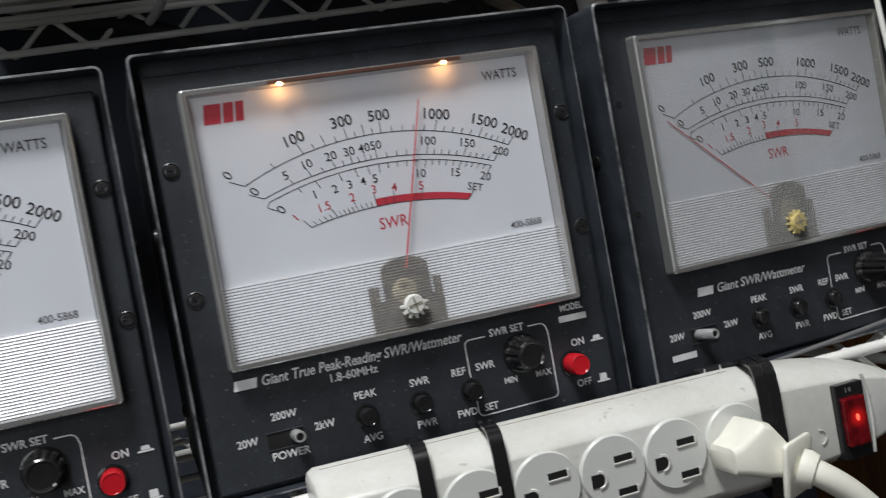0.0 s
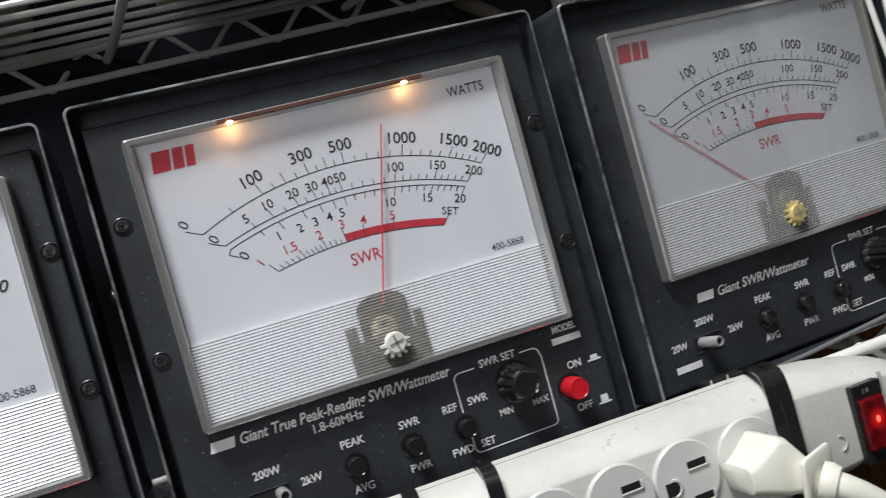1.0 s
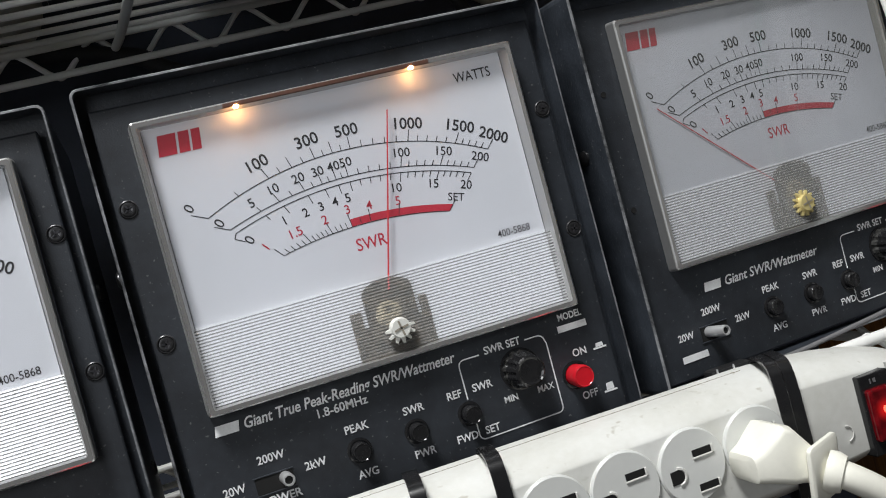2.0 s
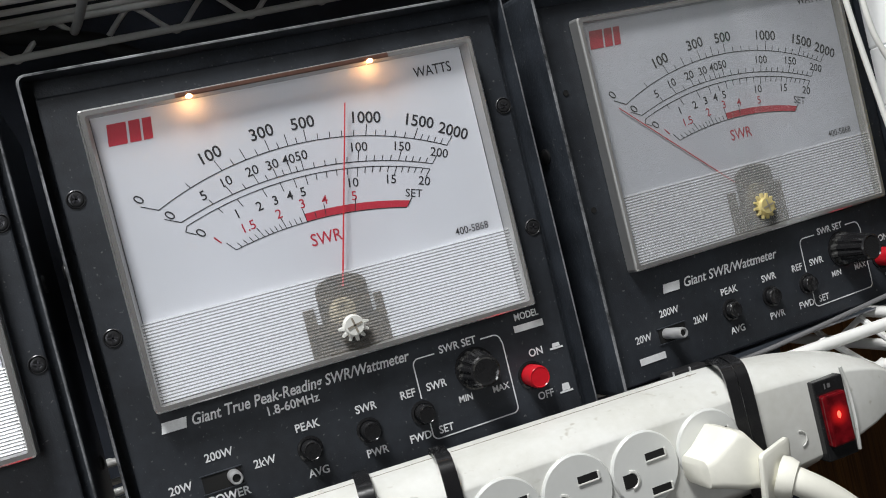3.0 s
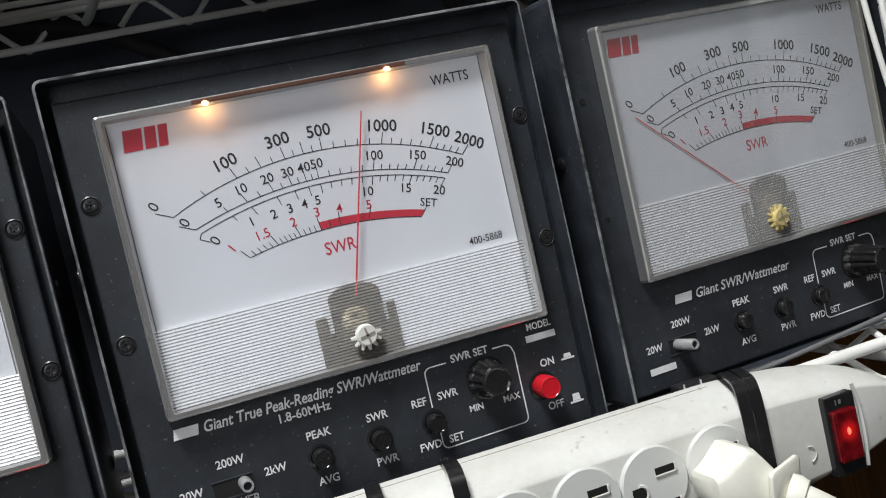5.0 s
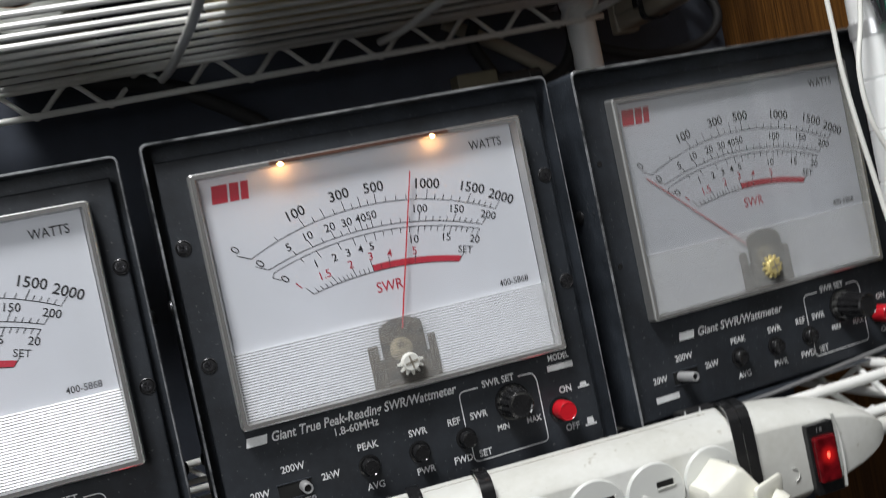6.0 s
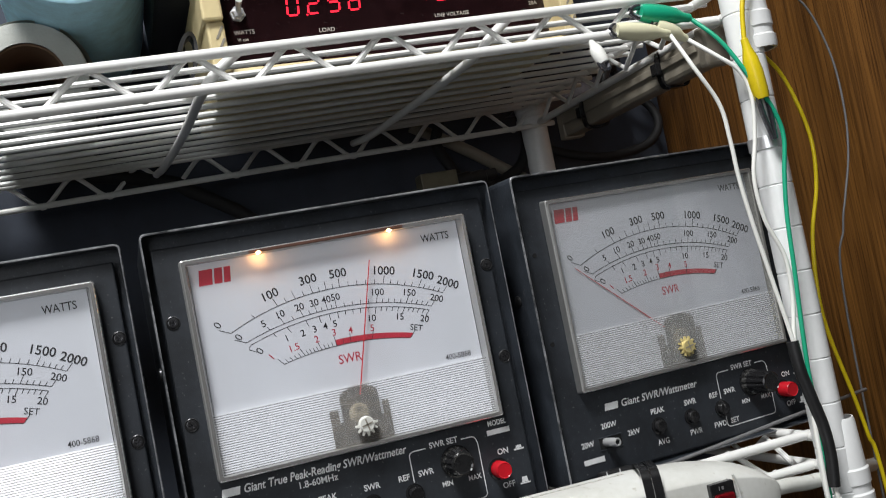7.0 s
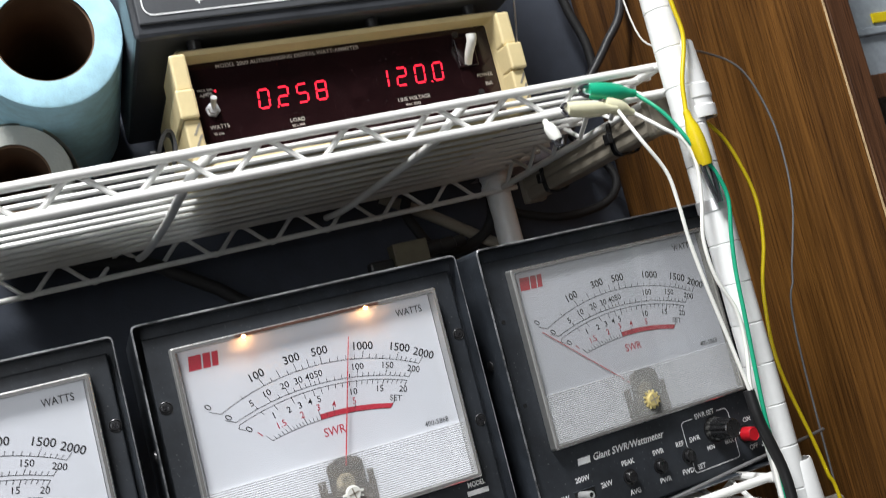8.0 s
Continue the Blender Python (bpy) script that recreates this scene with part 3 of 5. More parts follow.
    text_into(bm, "400-5868", 0.0580, 0.0868, 0.0042, y, bold=0.006, span=0.0143)
    part("scale_numerals", bm, INK_BLACK, parent)

    bm = bmesh.new()
    for s, x, z in (("1", -0.0394, 0.1059), ("1.5", -0.0275, 0.1082), ("2", -0.0153, 0.1101), ("3", -0.0058, 0.1118), ("4", 0.0029, 0.1113), ("5", 0.0145, 0.1102)):
        text_into(bm, s, x, z, 0.0050, y, turn=-math.degrees(math.atan2(x, z + 0.0440)) + (25 if s == "1" else 0), bold=0.004)
    text_into(bm, "SWR", 0.0000, 0.0973, 0.0068, y, bold=0.006, span=0.0122)
    part("red_numerals", bm, INK_RED, parent)

    bm = bmesh.new()
    lo, hi = arc_line("swr", -7.4, 40.7, 20, 0.0002), arc_line("swr", -7.4, 40.7, 20, 0.0031)
    a = [bm.verts.new((x, y + 0.00003, z)) for x, z in lo]
    b = [bm.verts.new((x, y + 0.00003, z)) for x, z in hi]
    bridge(bm, a, b, 0, False)
    part("red_band", bm, INK_RED, parent)

    # the maker's mark as three plain slanted blocks
    bm = bmesh.new()
    for x0, x1 in ((-0.0682, -0.0615), (-0.0606, -0.0566), (-0.0558, -0.0525)):
        quad(bm, [(x0, y, 0.1474), (x1, y, 0.1474), (x1 + 0.0010, y, 0.1552), (x0 + 0.0010, y, 0.1552)])
    part("red_mark", bm, INK_RED, parent, "plain red printed mark")


def panel_printing(parent, y, full, model):
    bm = bmesh.new()
    bx, bz = (-0.0757, 0.0446) if full else (-0.0590, 0.0396)
    quad(bm, [(bx, y, bz - 0.0020), (bx + 0.0090, y, bz - 0.0020), (bx + 0.0098, y, bz + 0.0020), (bx + 0.0008, y, bz + 0.0020)])
    if full:
        text_into(bm, "Giant True Peak-Reading SWR/Wattmeter", -0.0648, 0.0446, 0.0060, y, "LEFT", bold=0.018, shear=0.22, span=0.0852)
        text_into(bm, "1.8-60MHz", -0.0277, 0.0394, 0.0048, y, bold=0.018, span=0.0200)
    if model:
        text_into(bm, "MODEL", 0.0728, 0.0470, 0.0040, y, bold=0.024, span=0.0108)
        quad(bm, [(0.0662, y, 0.0410), (0.0794, y, 0.0410), (0.0794, y, 0.0438), (0.0662, y, 0.0438)])
    if full:
        text_into(bm, "POWER", -0.0581, 0.0137, 0.0044, y, bold=0.024)
    else:
        text_into(bm, "Giant SWR/Wattmeter", -0.0478, 0.0396, 0.0060, y, "LEFT", bold=0.018, shear=0.22, span=0.0540)
        quad(bm, [(-0.0787, y, 0.0106), (-0.0650, y, 0.0106), (-0.0650, y, 0.0136), (-0.0787, y, 0.0136)])
    for s, x, z in (("PEAK", -0.0244, 0.0300), ("AVG", -0.0241, 0.0119), ("SWR", -0.0009, 0.0300), ("PWR", -0.0005, 0.0123), ("REF", 0.0166, 0.0301), ("SWR", 0.0288, 0.0303), ("FWD", 0.0176, 0.0124), ("SET", 0.0286, 0.0126), ("ON", 0.0732, 0.0312), ("OFF", 0.0731, 0.0131), ("200W", -0.0584, 0.0294), ("20W", -0.0743, 0.0215), ("2kW", -0.0429, 0.0218), ("SWR SET", 0.0412, 0.0432)):
        text_into(bm, s, x, z, 0.0044, y, bold=0.020, width=0.93)
    for s, x, z in (("MIN", 0.0394, 0.0217), ("MAX", 0.0548, 0.0215)):
        text_into(bm, s, x, z, 0.0038, y, bold=0.018, width=0.9)
    # push-button marks
    for x, z, h in ((0.0825, 0.0312, 0.0013), (0.0825, 0.0127, 0.0026)):
        quad(bm, [(x - 0.0030, y, z - 0.0012), (x + 0.0030, y, z - 0.0012), (x + 0.0030, y, z - 0.0004), (x - 0.0030, y, z - 0.0004)])
        quad(bm, [(x - 0.0018, y, z - 0.0003), (x + 0.0018, y, z - 0.0003), (x + 0.0015, y, z + h), (x - 0.0015, y, z + h)])
    # outline round the set controls
    w = 0.00055

    def corner(cx, cz, a0, a1, r=0.003):
        return [(cx + r * math.cos(radians(a0 + (a1 - a0) * k / 5)), cz + r * math.sin(radians(a0 + (a1 - a0) * k / 5))) for k in range(6)]

    stroke(bm, [(0.0216, 0.0268), (0.0216, 0.0393), *corner(0.0241, 0.0400, 180, 90, 0.0025), (0.0310, 0.0425)], w, y)
    stroke(bm, [(0.0512, 0.0428), *corner(0.0566, 0.0398, 90, 0), (0.0600, 0.0390), (0.0600, 0.0122), *corner(0.0578, 0.0122, 0, -90, 0.0022), (0.0270, 0.0096), *corner(0.0250, 0.0120, 270, 180, 0.0024), (0.0226, 0.0165)], w, y)
    part("panel_lettering", bm, INK_WHITE, parent)


def round_button(parent, name, x, z, r, length, mat, ring=True):
    if ring:
        bm = bmesh.new()
        lathe(bm, [(r + 0.0003, 0.0), (r + 0.0012, 0.0), (r + 0.0012, 0.0008), (r + 0.0003, 0.0010)], (x, 0.0, z), (0, -1, 0), 24)
        part("bushing", bm, KNOB_BLACK, parent, smooth=True)
    bm = bmesh.new()
    lathe(bm, [(r * 0.98, 0.0), (r, length * 0.8), (r * 0.93, length * 0.96), (r * 0.86, length), (r * 0.80, length * 0.97), (0, length * 0.96)], (x, 0, z), (0, -1, 0), 24)
    return part(name, bm, mat, parent, smooth=True)


def panel_meter(m, label, needle_deg, lit, full, screws, hub_mat, cover_mat, lever=0.010, long_knob=0.012, model=True, lever_x=-0.0550, push=0.0065, cover_x0=-0.0762, cover_y=-0.0088, dial_dx=0.0):
    """A black box meter: its origin is the middle of the panel's bottom edge."""
    ob = thing("panel_meter", m, label, "meter", "row of panel meters")
    W, H, D, LIP = 0.1855, 0.1775, 0.125, 0.006
    bm = bmesh.new()
    out = rounded(W, H, 0.003, 4, 0, H / 2)
    inn = rounded(W - 0.0020, H - 0.0020, 0.0022, 4, 0, H / 2)
    ya = -LIP
    o0 = ring_loop(bm, [(x, D, z) for x, z in out])
    o1 = ring_loop(bm, [(x, ya + 0.0006, z) for x, z in out])
    o2 = ring_loop(bm, [(x * 0.996, ya, (z - H / 2) * 0.996 + H / 2) for x, z in out])
    i1 = ring_loop(bm, [(x, ya, z) for x, z in inn])
    i0 = ring_loop(bm, [(x, 0.006, z) for x, z in inn])
    bridge(bm, o1, o0)
    bridge(bm, o2, o1, 1)
    bridge(bm, i1, o2, 1)
    bridge(bm, i0, i1)
    bm.faces.new(o0)
    bm.faces.new(list(reversed(i0)))
    part("case", bm, [CASE_PAINT, WORN_EDGE], ob, smooth=False)

    bm = bmesh.new()
    box(bm, (-W / 2 + 0.0045, 0.0, 0.003), (W / 2 - 0.0045, 0.002, H - 0.008), 0.0008)
    panel = part("front_panel", bm, BLACK_PAINT, ob)
    if screws:
        spots = [(-0.0835, 0.132), (-0.0835, 0.081), (0.0850, 0.132), (0.0850, 0.081)]
        for x, z in spots:
            bm = bmesh.new()
            a = 2.1 * x * 1000 + z * 900
            lathe(bm, [(0.0035, 0.0), (0.0034, 0.0004), (0.0031, 0.0006), (0.0028, 0.0002), (0.0026, 0.0001), (0.0025, 0.0006), (0.0019, 0.0008), (0.0012, 0.0006), (0.0, 0.0005)], (x, 0.0, z), (0, -1, 0), 20)
            sc = part("screw", bm, SCREW_BLACK, ob, smooth=True)
            bm = bmesh.new()
            # Bright quads stand for the glints in the screw's cross.
            for t in (0, 90):
                c, s = math.cos(radians(a + t)), math.sin(radians(a + t))
                quad(bm, [(x + c * 0.0017 - s * 0.00035, -0.00088, z + s * 0.0017 + c * 0.00035), (x - c * 0.0017 - s * 0.00035, -0.00088, z - s * 0.0017 + c * 0.00035), (x - c * 0.0017 + s * 0.00035, -0.00088, z - s * 0.0017 - c * 0.00035), (x + c * 0.0017 + s * 0.00035, -0.00088, z + s * 0.0017 - c * 0.00035)])
            part("cross_slot", bm, STEEL, sc, "cross slot made bright to stand for its glints")
    else:
        for x, z in ((-0.0835, 0.132), (-0.0835, 0.081)):
            # A plain dark disc stands for each small cross screw.
            bm = bmesh.new()
            lathe(bm, [(0.0013, 0.0), (0.0013, 0.0004), (0, 0.0003)], (x, 0.0, z), (0, -1, 0), 14)
            part("small_screw", bm, NEAR_BLACK, ob)
    for sx in (-1, 1):
        for yy, z in ((0.012, 0.108), (0.07, 0.03)):
            bm = bmesh.new()
            lathe(bm, [(0.0034, 0.0), (0.0033, 0.0012), (0.002, 0.002), (0, 0.0021)], (sx * (W / 2 - 0.0003), yy, z), (sx, 0, 0), 16)
            part("side_screw", bm, SCREW_BLACK, ob, smooth=True)

    # dial behind a clear cover
    fixed = set(ob.children)
    X0, X1, Z0, Z1 = cover_x0, 0.0752, 0.0508, 0.1614
    YF = cover_y
    bm = bmesh.new()
    box(bm, (X0 + 0.0040, -0.0030, Z0 + 0.0030), (X1 - 0.0040, -0.0012, Z1 - 0.0029), 0.0002)
    dial = part("dial_plate", bm, DIAL_WHITE, ob)
    dial_printing(ob, -0.00312)
    bm = bmesh.new()
    cx, cz, w, h = (X0 + X1) / 2, (Z0 + Z1) / 2, X1 - X0, Z1 - Z0
    a = ring_loop(bm, [(x, -0.0004, z) for x, z in rounded(w, h, 0.0012, 3, cx, cz)])
    b = ring_loop(bm, [(x, YF + 0.0006, z) for x, z in rounded(w - 0.0006, h - 0.0006, 0.0012, 3, cx, cz)])
    c = ring_loop(bm, [(x, YF, z) for x, z in rounded(w - 0.0018, h - 0.0018, 0.0010, 3, cx, cz)])
    d = ring_loop(bm, [(x, YF, z) for x, z in rounded(w - 0.0050, h - 0.0050, 0.0008, 3, cx, cz)])
    e = ring_loop(bm, [(x, -0.0028, z) for x, z in rounded(w - 0.0076, h - 0.0056, 0.0008, 3, cx, cz)])
    # Rim faces by tint: lighter walls, painted highlight on the bevel.
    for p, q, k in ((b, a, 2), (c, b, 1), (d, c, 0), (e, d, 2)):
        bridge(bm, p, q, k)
    rim = part("cover_rim", bm, [BEZEL, RIM_HIGHLIGHT, RIM_WALL], ob, "smoky clear plastic rim")
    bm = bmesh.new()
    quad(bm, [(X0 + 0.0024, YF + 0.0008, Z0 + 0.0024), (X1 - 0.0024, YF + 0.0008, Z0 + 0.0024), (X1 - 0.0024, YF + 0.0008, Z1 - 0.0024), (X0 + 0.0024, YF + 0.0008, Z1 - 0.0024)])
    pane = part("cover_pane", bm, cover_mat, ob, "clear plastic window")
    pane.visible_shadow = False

    # ribbed strip over the movement
    zb, zt = Z0 + 0.0030, 0.0836
    n = 25
    bm = bmesh.new()
    pitch = (zt - zb) / n
    for k in range(n):
        z = zb + k * pitch
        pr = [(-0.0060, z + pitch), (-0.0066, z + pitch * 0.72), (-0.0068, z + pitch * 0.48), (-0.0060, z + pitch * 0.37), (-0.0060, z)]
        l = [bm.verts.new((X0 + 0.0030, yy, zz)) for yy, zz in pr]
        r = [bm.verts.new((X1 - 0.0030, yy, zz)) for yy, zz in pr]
        # The strip below each rib carries shade as a darker plastic.
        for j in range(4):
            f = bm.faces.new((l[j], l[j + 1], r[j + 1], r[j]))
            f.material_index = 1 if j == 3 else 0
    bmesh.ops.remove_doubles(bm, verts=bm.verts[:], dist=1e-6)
    ribs = part("ribbed_band", bm, [RIB, RIB_SHADE], ob, "ribbed clear plastic band")
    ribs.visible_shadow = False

    # movement seen through the ribs
    bm = bmesh.new()
    prof = [(-0.0085, 0.0520), (0.0115, 0.0520), (0.0115, 0.0740)] + [(0.0015 + 0.010 * math.cos(radians(a)), 0.0775 + 0.0047 * math.sin(radians(a))) for a in range(0, 181, 15)] + [(-0.0085, 0.0740)]
    f0 = ring_loop(bm, [(x - 0.0012, -0.0052, z + 0.0005) for x, z in prof])
    f1 = ring_loop(bm, [(x - 0.0012, -0.0032, z + 0.0005) for x, z in prof])
    bm.faces.new(f0)
    bridge(bm, f0, f1)
    bmesh.ops.recalc_face_normals(bm, faces=bm.faces[:])
    box(bm, (-0.0161, -0.0042, 0.0525), (0.0155, -0.0032, 0.0660), 0.0003)
    box(bm, (-0.0161, -0.0040, 0.0655), (-0.0115, -0.0032, 0.0725), 0.0003)
    box(bm, (0.0120, -0.0040, 0.0655), (0.0155, -0.0032, 0.0725), 0.0003)
    move = part("movement", bm, MOVEMENT, ob, "dull brown metal movement")
    bm = bmesh.new()
    lathe(bm, [(0.0, -0.0002), (0.0048, -0.0001), (0.0056, 0.0004), (0.0056, 0.0012)], (-0.0012, -0.0054, 0.0690), (0, 1, 0), 28)
    part("coil", bm, COIL, move, "varnished copper-brown coil", smooth=True)

    # needle
    r1 = 0.0790
    s, c = math.sin(radians(needle_deg)), math.cos(radians(needle_deg))
    bm = bmesh.new()
    px, pz = -0.0013, 0.0693
    for half, y0 in ((0.00022, -0.0055) if lit else (0.00015, -0.0037),):
        pts = []
        for rr, hw in ((0.009, half * 1.5), (r1, half)):
            pts.append([(px + s * rr + c * hw * k, y0, pz + c * rr - s * hw * k) for k in (-1, 1)])
        v = [bm.verts.new(p) for p in (pts[0][0], pts[0][1], pts[1][1], pts[1][0])]
        w = [bm.verts.new((p.co.x, p.co.y + 0.0003, p.co.z)) for p in v]
        bm.faces.new(v)
        bm.faces.new(list(reversed(w)))
        bridge(bm, v, w)
    bmesh.ops.recalc_face_normals(bm, faces=bm.faces[:])
    part("needle", bm, NEEDLE_RED, ob, "thin red needle")

    # toothed zero-adjust screw on the cover
    hx, hz, hy = 0.0006, 0.0630, YF + 0.0008
    bm = bmesh.new()
    star = []
    for k in range(48):
        a = 2 * math.pi * k / 48
        rr = 0.0060 if k % 4 in (0, 1) and (k > 21 or k < 4 or not screws) else 0.0041
        star.append((hx + rr * math.cos(a), hz + rr * math.sin(a)))
    s0 = ring_loop(bm, [(x, hy - 0.0002, z) for x, z in star])
    s1 = ring_loop(bm, [(x, hy - 0.0016, z) for x, z in star])
    s2 = ring_loop(bm, [(hx + 0.0039 * math.cos(2 * math.pi * k / 48), hy - 0.0018, hz + 0.0039 * math.sin(2 * math.pi * k / 48)) for k in range(48)])
    s3 = ring_loop(bm, [(hx + 0.0036 * math.cos(2 * math.pi * k / 48), hy - 0.0034, hz + 0.0036 * math.sin(2 * math.pi * k / 48)) for k in range(48)])
    for p, q in ((s0, s1), (s1, s2), (s2, s3)):
        bridge(bm, p, q)
    bm.faces.new(s3)
    bmesh.ops.recalc_face_normals(bm, faces=bm.faces[:])
    hub = part("zero_adjuster", bm, hub_mat, ob, "toothed nylon zero-adjust screw")
    bm = bmesh.new()
    for t in (12, 102):
        ca, sa = math.cos(radians(t)), math.sin(radians(t))
        quad(bm, [(hx + ca * 0.003 * i - sa * 0.0004 * j, hy - 0.00375, hz + sa * 0.003 * i + ca * 0.0004 * j) for i, j in ((-1, -1), (1, -1), (1, 1), (-1, 1))])
    part("slot", bm, OLD_WHITE, hub)

    # dial lamps under the top of the cover
    if lit:
        bm = bmesh.new()
        # Brown bar on the rim stands for the lamp strip's reflection.
        box(bm, (-0.0420, YF - 0.0003, 0.1590), (0.0395, YF + 0.0006, 0.1607), 0.0003)
        part("reflection_bar", bm, LAMP_REFLECTION, ob, "brown bar standing for the lamp strip's reflection")
    for x in (-0.0372, 0.0318) if lit else ():
        bm = bmesh.new()
        bmesh.ops.create_icosphere(bm, subdivisions=2, radius=0.0008, matrix=Matrix.Translation((x, YF - 0.0003, 0.1588)) @ Matrix.Diagonal((1.5, 1, 1, 1)))
        part("bulb", bm, BULB, ob, "glowing warm bulb", smooth=True)
        if lit:
            data = bpy.data.lights.new("bulb_light", "POINT")
            data.energy, data.color, data.shadow_soft_size = 0.0028, (1.0, 0.45, 0.14), 0.0016
            lamp = new("bulb_light", data)
            lamp.parent, lamp.location = ob, (x, -0.0072, 0.1572)

    # the whole dial may sit a little off the panel's middle
    for child in set(ob.children) - fixed:
        child.location.x += dial_dx
    panel_printing(ob, -0.0003, full, model)

    # slide switch with its lever
    bm = bmesh.new()
    quad(bm, [(-0.0664, -0.0003, 0.0168), (-0.0518, -0.0003, 0.0168), (-0.0518, -0.0003, 0.0233), (-0.0664, -0.0003, 0.0233)])
    sw = part("slide_switch", bm, NEAR_BLACK, ob, "slide-switch opening painted near-black")
    bm = bmesh.new()
    box(bm, (-0.0668, -0.0007, 0.0164), (-0.0514, 0.0000, 0.0168), 0.0001)
    box(bm, (-0.0668, -0.0007, 0.0233), (-0.0514, 0.0000, 0.0237), 0.0001)
    part("slot_rim", bm, CASE_PAINT, sw)
    bm = bmesh.new()
    lathe(bm, [(0.0024, 0.0), (0.0024, lever - 0.0006), (0.0021, lever), (0.0016, lever), (0.0015, lever - 0.0035), (0, lever - 0.0035)], (lever_x, 0.0, 0.0206), (0.03, -1, 0.06), 20)
    part("lever", bm, CHROME, sw, "chrome switch lever", smooth=True)
    # Flat dark disc paints the shade inside the lever's hollow end.
    bm = bmesh.new()
    lathe(bm, [(0.00152, lever - 0.0012), (0.0, lever - 0.0012)], (lever_x, 0.0, 0.0206), (0.03, -1, 0.06), 20)
    part("bore_shade", bm, NEAR_BLACK, sw, "near-black disc painting the shade in the hollow end")
    for x in (-0.0254, -0.0018, 0.0208):
        round_button(ob, "push_button", x, 0.0214, 0.0037, push, KNOB_BLACK)
    rb = round_button(ob, "power_button", 0.0690, 0.0226, 0.0047, 0.0090, RED_PLASTIC)
    tagged(rb, "red power push button")
    # fluted set knob
    bm = bmesh.new()
    n, L = 36, long_knob
    for k_r0, d0, k_r1, d1 in ((0.0078, 0.0006, 0.0074, 0.004), (0.0074, 0.004, 0.0062, L), ):
        a = ring_loop(bm, [(0.0462 + (k_r0 - (0.0008 if k % 3 == 0 else 0)) * math.cos(2 * math.pi * k / n), -d0, 0.0322 + (k_r0 - (0.0008 if k % 3 == 0 else 0)) * math.sin(2 * math.pi * k / n)) for k in range(n)])
        b = ring_loop(bm, [(0.0462 + (k_r1 - (0.0011 if k % 3 == 0 else 0)) * math.cos(2 * math.pi * k / n), -d1, 0.0322 + (k_r1 - (0.0011 if k % 3 == 0 else 0)) * math.sin(2 * math.pi * k / n)) for k in range(n)])
        bridge(bm, a, b, 1 if d0 < 0.001 else 0)
    lathe(bm, [(0.0062, L), (0.0054, L + 0.0006), (0.0046, L + 0.0002), (0, L)], (0.0462, 0, 0.0322), (0, -1, 0), 24)
    lathe(bm, [(0.0086, 0.0), (0.0086, 0.0006), (0.0078, 0.0008)], (0.0462, 0, 0.0322), (0, -1, 0), 30)
    bmesh.ops.recalc_face_normals(bm, faces=bm.faces[:])
    kb = part("set_knob", bm, [KNOB_BLACK, KNURL], ob, "fluted black plastic knob")
    bm = bmesh.new()
    quad(bm, [(0.0462 + 0.0028, -L - 0.0008, 0.0322 - 0.0042), (0.0462 + 0.0034, -L - 0.0008, 0.0322 - 0.0047), (0.0462 + 0.0042, -L - 0.0008, 0.0322 - 0.0038), (0.0462 + 0.0036, -L - 0.0008, 0.0322 - 0.0033)])
    part("pointer_mark", bm, INK_WHITE, kb)
    return ob


BASE = 0.947
panel_meter(pose(0.1095, 0.400, BASE), "black boxed panel meter, lit white dial, needle at mid scale", 15.1, True, True, True, WHITE_NYLON, COVER)
panel_meter(pose(-0.0851, 0.3999, BASE - 0.0023, 0, 0, 0.6), "black boxed panel meter with white dial, needle at zero", -49.5, False, True, True, WHITE_NYLON, COVER, model=False, dial_dx=0.0030)
panel_meter(pose(0.3090, 0.4122, BASE, 0, 0, 4.95), "black boxed panel meter with reflected haze painted in cover, yellowed adjuster", -49.5, False, False, False, YELLOW_NYLON, COVER_DULL, 0.0125, 0.018, model=False, lever_x=-0.0622, push=0.0038, cover_x0=-0.0742, cover_y=-0.0066)


